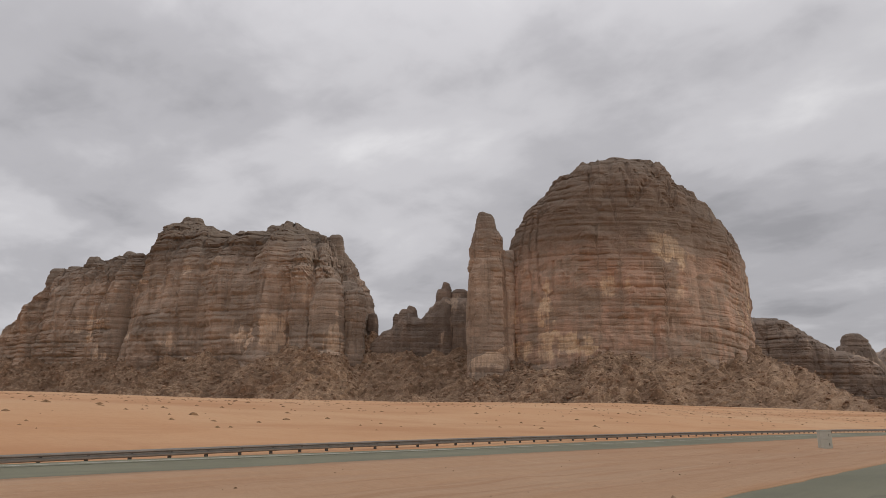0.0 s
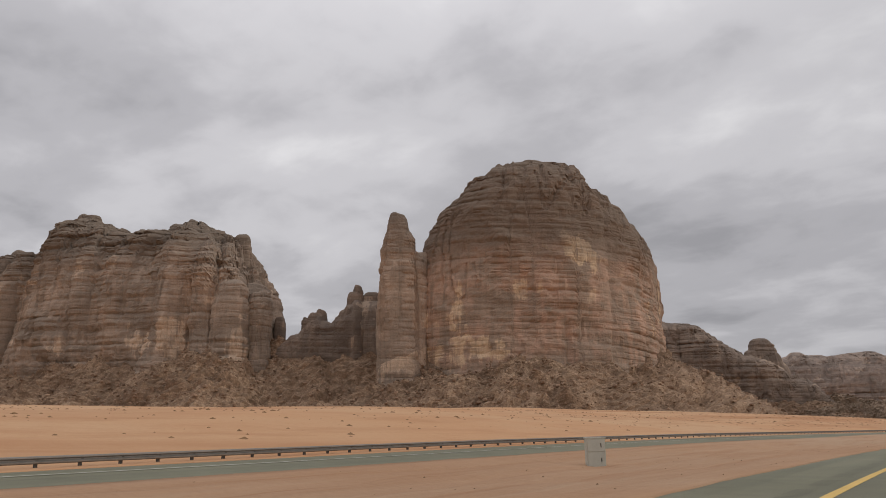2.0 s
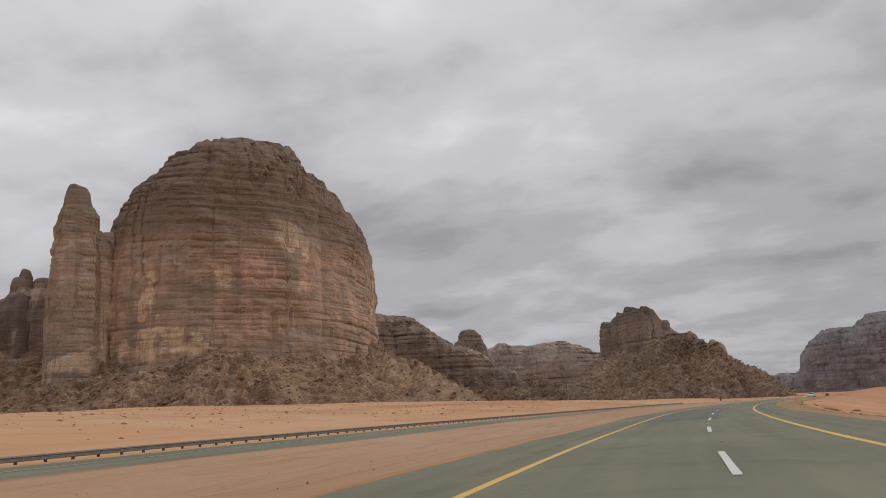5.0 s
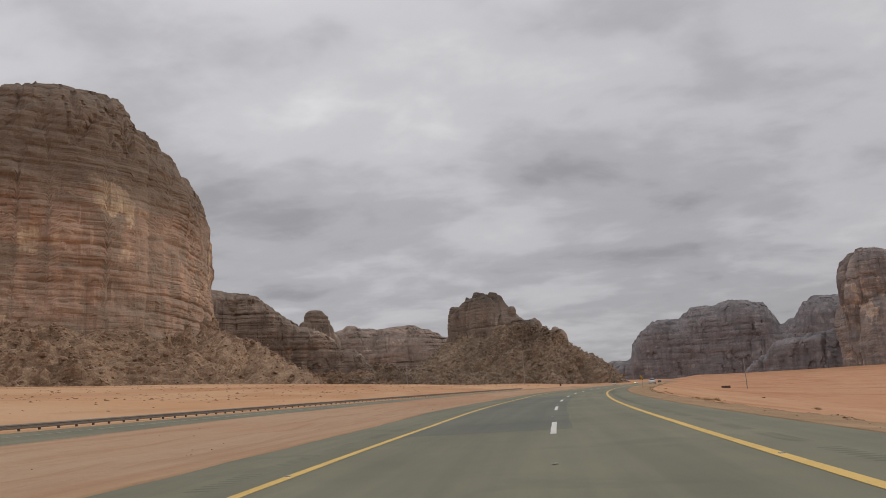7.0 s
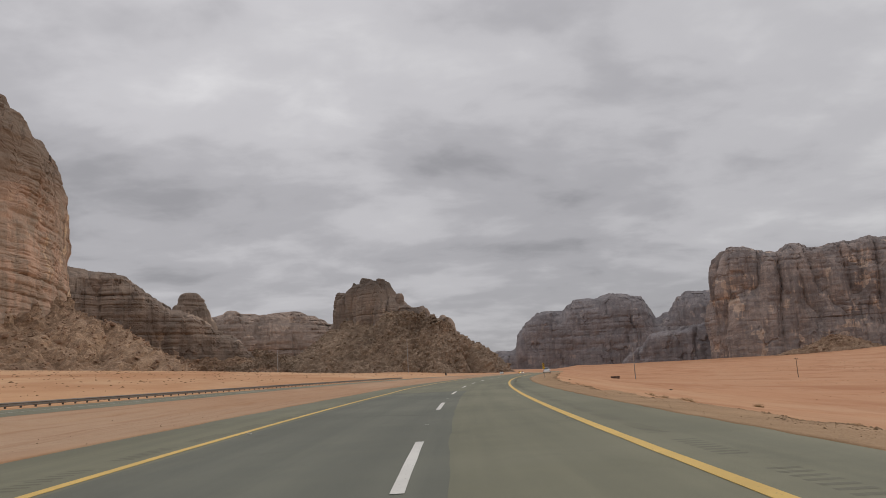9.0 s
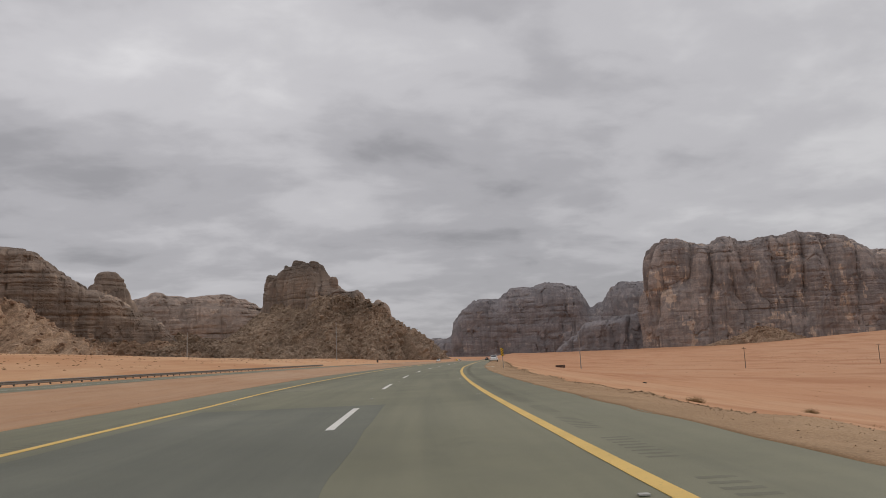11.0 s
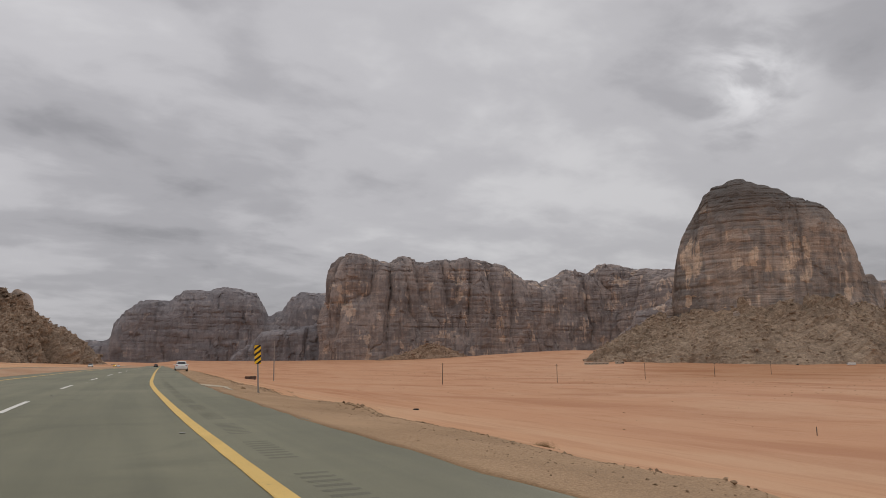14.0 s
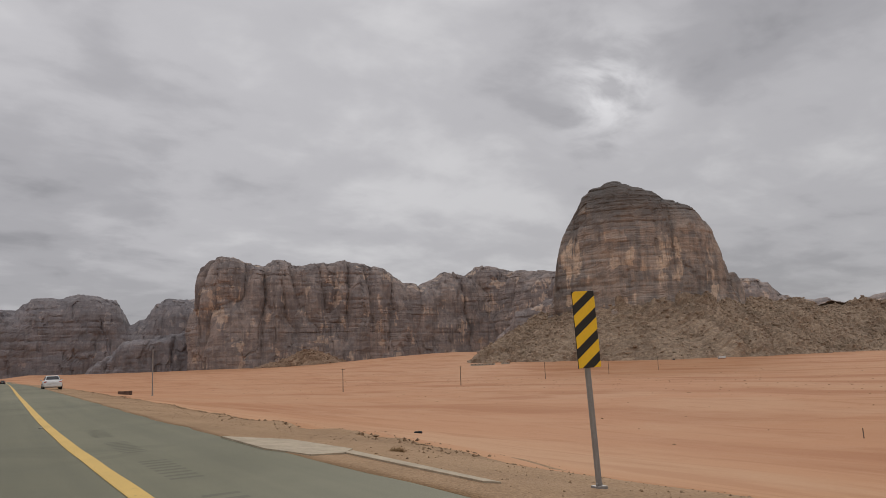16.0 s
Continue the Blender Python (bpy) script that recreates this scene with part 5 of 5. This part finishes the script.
def shrub(m, size, seed):
    """A low dry desert bush of many thin curved twigs."""
    rng = random.Random(seed)
    b = thing("dry_shrub", "low dry brown desert shrub on sand", "shrub", m, "dry desert shrubs")
    verts, faces = [], []
    for _ in range(1300):
        az, el = rng.uniform(0, 2 * math.pi), rng.uniform(0.1, 1.45)
        ln = size * rng.uniform(0.2, 0.55)
        w = 0.0025 + 0.005 * size * rng.random()
        p = Vector((rng.gauss(0, size * 0.2), rng.gauss(0, size * 0.2), -0.03))
        d = Vector((math.cos(az) * math.cos(el), math.sin(az) * math.cos(el), math.sin(el)))
        side = Vector((-math.sin(az), math.cos(az), 0)) * w
        n0 = len(verts)
        for k in range(4):
            q = p + d * ln * k / 3 + Vector((rng.gauss(0, 0.03), rng.gauss(0, 0.03), -0.12 * size * (k / 3) ** 2))
            verts += [tuple(q - side * (1 - k / 4)), tuple(q + side * (1 - k / 4))]
        for k in range(3):
            a = n0 + 2 * k
            faces.append((a, a + 1, a + 3, a + 2))
    part("brush", mesh_of("brush", verts, faces, TWIG), TWIG, b)


def scatter_tufts():
    """Small dry tufts and clods dotted over the dunes and the plain."""
    rng = np.random.RandomState(7)
    left, right = 5200, 1700
    su = np.concatenate([np.stack([rng.uniform(-130, 420, left), -40 - rng.gamma(1.5, 55, left)], 1),
                         np.stack([rng.uniform(120, 1000, right), np.where(np.arange(right) % 2, 48 + rng.gamma(2.2, 90, right), rng.normal(235, 45, right))], 1)])
    r = np.concatenate([rng.uniform(0.10, 0.34, left) * (1 + 0.5 * (rng.rand(left) > 0.85)), rng.uniform(0.1, 0.32, right) * (1 + su[left:, 1] / 400)])
    h = r * rng.uniform(0.22, 0.5, left + right)
    x, y = road_point(su[:, 0], su[:, 1])
    z = ground_z(x, y)
    n = 9
    th = np.linspace(0, 2 * math.pi, n, endpoint=False)[None]
    rings = [np.stack([x, y, z + h], 1)[:, None]]
    for wide, tall in ((0.55, 0.85), (1.0, 0.0)):
        k = rng.uniform(0.65, 1.25, (len(x), n)) * r[:, None] * wide
        rings.append(np.stack([x[:, None] + np.cos(th) * k, y[:, None] + np.sin(th) * k, z[:, None] - 0.06 + h[:, None] * tall * rng.uniform(0.6, 1.1, (len(x), n))], 2))
    v = np.concatenate(rings, 1)
    i = np.arange(n)
    j = (i + 1) % n
    tri = np.concatenate([np.stack([0 * i, 1 + i, 1 + j], 1), np.stack([1 + i, 1 + n + i, 1 + n + j], 1), np.stack([1 + i, 1 + n + j, 1 + j], 1)])
    f = tri[None] + ((2 * n + 1) * np.arange(len(x)))[:, None, None]
    me = mesh_of("desert_tufts", v.reshape(-1, 3), f.reshape(-1, 3), TUFT)
    tagged(new("desert_tufts", me), "scattered small dry tufts and clods on the sand", "dry grass", "", "stuff")


def scatter_stones():
    """Loose rubble along the gravel bank and the verge."""
    rng = np.random.RandomState(11)
    base = [(1, 0, 0), (-1, 0, 0), (0, 1, 0), (0, -1, 0), (0, 0, 1), (0, 0, -1)]
    tri = np.array([(0, 2, 4), (2, 1, 4), (1, 3, 4), (3, 0, 4), (2, 0, 5), (1, 2, 5), (3, 1, 5), (0, 3, 5)])
    heaps = rng.uniform(70, 330, 70)
    n = np.array([6200, 700, 300, 10000])
    s = np.concatenate([heaps[np.arange(n[0]) % 70] + rng.normal(0, 2.2, n[0]), rng.uniform(60, 320, n[1]), rng.uniform(-30, 160, n[2]), rng.uniform(90, 260, n[3])])
    u = np.concatenate([rng.normal(10.0, 0.35, n[0]), rng.uniform(6.9, 10.8, n[1]), rng.uniform(-20, -8, n[2]), 6.7 + rng.beta(2.0, 1.4, n[3]) * 4.7])
    size = np.concatenate([np.minimum(rng.gamma(1.2, 0.014, n[0]), 0.06) + 0.008, np.minimum(rng.gamma(1.4, 0.008, n[1]), 0.04) + 0.006, rng.gamma(1.3, 0.009, n[2]) + 0.008, np.minimum(rng.gamma(1.2, 0.005, n[3]), 0.022) + 0.005])
    x, y = road_point(s, u)
    z = ground_z(x, y) + np.where(u > 0, 0.012, 0.03)
    count = len(s)
    p = np.array(base)[None] * rng.uniform(0.6, 1.3, (count, 6, 3)) * size[:, None, None] + rng.normal(0, 0.25, (count, 6, 3)) * size[:, None, None]
    p[..., 2] *= 0.7
    vs = (p + np.stack([x, y, z], 1)[:, None]).reshape(-1, 3)
    fs = (tri[None] + 6 * np.arange(count)[:, None, None]).reshape(-1, 3)
    tagged(new("loose_rubble", mesh_of("loose_rubble", vs, fs, STONE)), "scattered brown stones on the gravel bank", "stones", "", "stuff")


CHUTE = plain("dusty_concrete", (0.43, 0.355, 0.255), 0.95, 0.0, 0.2, 2.5)
CABINET = plain("pale_cabinet_paint", (0.50, 0.50, 0.43), 0.55, 0.0, 0.08)
LAMP, _k, _b = material("lit_headlamp", 0.3)
_b.inputs["Base Color"].default_value = (0.9, 0.9, 0.85, 1)
_b.inputs["Emission Color"].default_value = (1.0, 0.95, 0.8, 1)
_b.inputs["Emission Strength"].default_value = 6.0

guard_rail()
cabinet()
hazard_sign()
concrete_chute()
pole(332.5, 371.8, 17.0, "steel", "tall plain grey steel pole on the sand")
pole(402.8, 286.3, 15.4, "steel", "tall plain grey steel pole on the sand", lean=radians(-1.0))
pole(260.0, 375.5, 10.0, "steel", "slim grey pole on the sand beyond the guard rail")
for i in range(5):
    pole(487.4 + 68.5 * i, 241.5 - 47.3 * i, 10.2, "wood", "weathered wooden power pole with a crossarm on the plain", radians(-35))
car(at_road(290.0, 7.1, -0.04, False), CAR_WHITE, "white saloon car stopped on the asphalt shoulder")
FLIP = Matrix.Rotation(math.pi, 4, "Z")
car(at_road(510.0, -23.2, 0.02, False) @ FLIP, CAR_WHITE, "small white car on the far carriageway")
car(at_road(716.0, -23.0, 0.02, False) @ FLIP, CAR_WHITE, "distant white car with lit headlamps", True)
car(at_road(735.0, -26.4, 0.02, False) @ FLIP, SIGN_YELLOW, "distant yellow car with lit headlamps", True)
car(at_road(520.0, 2.0, 0.02, False), DARK, "distant dark car on the highway")


def block_row():
    m = thing("barrier_blocks", "low row of dark weathered concrete blocks on sand", "barrier", at_plan(381.8, 284.3, radians(-50)))
    for i in range(5):
        part("block", box(bmesh.new(), (i - 2) * 0.82, 0, 0.5, 0.76, 0.6, 1.25 - 0.12 * (i % 2), 0.05), RUSTY, m)



def drum():
    d = thing("steel_drum", "dark rusted steel drum on the sand", "drum", at_plan(309.9, 322.4))
    part("shell", rod(bmesh.new(), (0, 0, -0.05), (0, 0, 0.95), 0.36, 0.36, 18), POST_STEEL, d)
    for z in (0.3, 0.62, 0.93):
        part("hoop", rod(bmesh.new(), (0, 0, z), (0, 0, z + 0.035), 0.378, 0.378, 18), DARK, d)


def tyre():
    t = thing("old_tyre", "black tyre lying on the sand", "tyre", at_plan(229.6, 174.6))
    bm = bmesh.new()
    rings = []
    for i in range(24):
        a = 2 * math.pi * i / 24
        ring = []
        for k in range(8):
            b = 2 * math.pi * k / 8
            r = 0.27 + 0.1 * math.cos(b)
            ring.append(bm.verts.new((r * math.cos(a), r * math.sin(a), 0.09 + 0.1 * math.sin(b))))
        rings.append(ring)
    for i in range(24):
        for k in range(8):
            bm.faces.new((rings[i][k], rings[(i + 1) % 24][k], rings[(i + 1) % 24][(k + 1) % 8], rings[i][(k + 1) % 8]))
    part("tread", bm, RUBBER, t)


def stake():
    s = thing("marker_stake", "short dark wooden stake in the sand", "stake", at_plan(262.3, 124.0))
    bm = rod(bmesh.new(), (0, 0, -0.3), (0.06, 0, 1.25), 0.07, 0.055, 8)
    part("shaft", bm, WOOD_POLE, s)


def low_building(x, y, turn, length, label):
    h = thing("low_building", label, "building", at_plan(x, y, turn, -0.2), "desert camp buildings")
    part("wall", box(bmesh.new(), 0, 0, 1.3, length, 5.0, 2.6, 0.05), CONCRETE, h)
    part("roof", box(bmesh.new(), 0, 0, 2.68, length + 0.4, 5.4, 0.16, 0.04), PLATE, h, "pale flat roof")
    n = max(2, int(length / 4))
    for i in range(n):
        x0 = (i + 0.5) / n * length - length / 2
        part("window", box(bmesh.new(), x0, -2.51, 1.5, 1.2, 0.08, 1.0, 0.02), CAR_GLASS, h, "dark window")
    part("door", box(bmesh.new(), length * 0.42, -2.52, 1.05, 1.0, 0.1, 2.1, 0.02), WOOD_POLE, h, "dark door")


def lorry(x, y, turn, paint, label):
    t = thing("lorry", label, "lorry", at_plan(x, y, turn), "vehicles at the desert camp")
    part("cargo_box", box(bmesh.new(), 0, -1.2, 2.0, 2.4, 6.6, 2.4, 0.08), paint, t)
    part("cab", box(bmesh.new(), 0, 3.2, 1.6, 2.3, 1.9, 2.0, 0.2), paint, t)
    part("windscreen", box(bmesh.new(), 0, 4.12, 2.0, 1.9, 0.1, 0.8, 0.04), CAR_GLASS, t, "dark windscreen")
    part("chassis", box(bmesh.new(), 0, -0.4, 0.65, 1.0, 8.2, 0.3, 0.04), DARK, t)
    for k in (-1, 1):
        for yy in (-3.4, -2.3, 3.1):
            part("wheel", rod(bmesh.new(), (0.85 * k, yy, 0.5), (1.15 * k, yy, 0.5), 0.5, 0.5, 16), RUBBER, t, "black tyre")


block_row()
drum()
tyre()
stake()
low_building(1086, 204, radians(-92), 30, "low pale camp building on the sand")
low_building(1096, 176, radians(-88), 11, "small pale camp building below the boulders")
lorry(1014, -66, radians(15), PLATE, "white box lorry parked below the boulder slope")
car(at_plan(1020, -15, radians(100)), DARK, "dark car parked below the boulder slope", group="vehicles at the desert camp")
SHRUBS = [(170.6, 17.6, 0.85), (191.1, 33.8, 0.90), (176.4, 19.3, 0.28), (165.6, 10.6, 0.24), (162.2, 10.5, 0.2), (174.0, 12.2, 0.42), (134.8, 12.2, 0.7), (136.5, 12.8, 0.6), (137.5, 11.8, 0.5),
          (143.0, 12.0, 0.45), (180.0, 12.0, 0.35), (188.0, 11.9, 0.4), (212.6, 8.2, 0.2), (222.0, 12.2, 0.45), (129.0, 12.6, 0.45), (118.0, 12.4, 0.4), (110.0, 13.4, 0.35)]
for i, (s, u, size) in enumerate(SHRUBS):
    shrub(at_road(s, u), size * 1.45, 100 + i)
scatter_tufts()
scatter_stones()
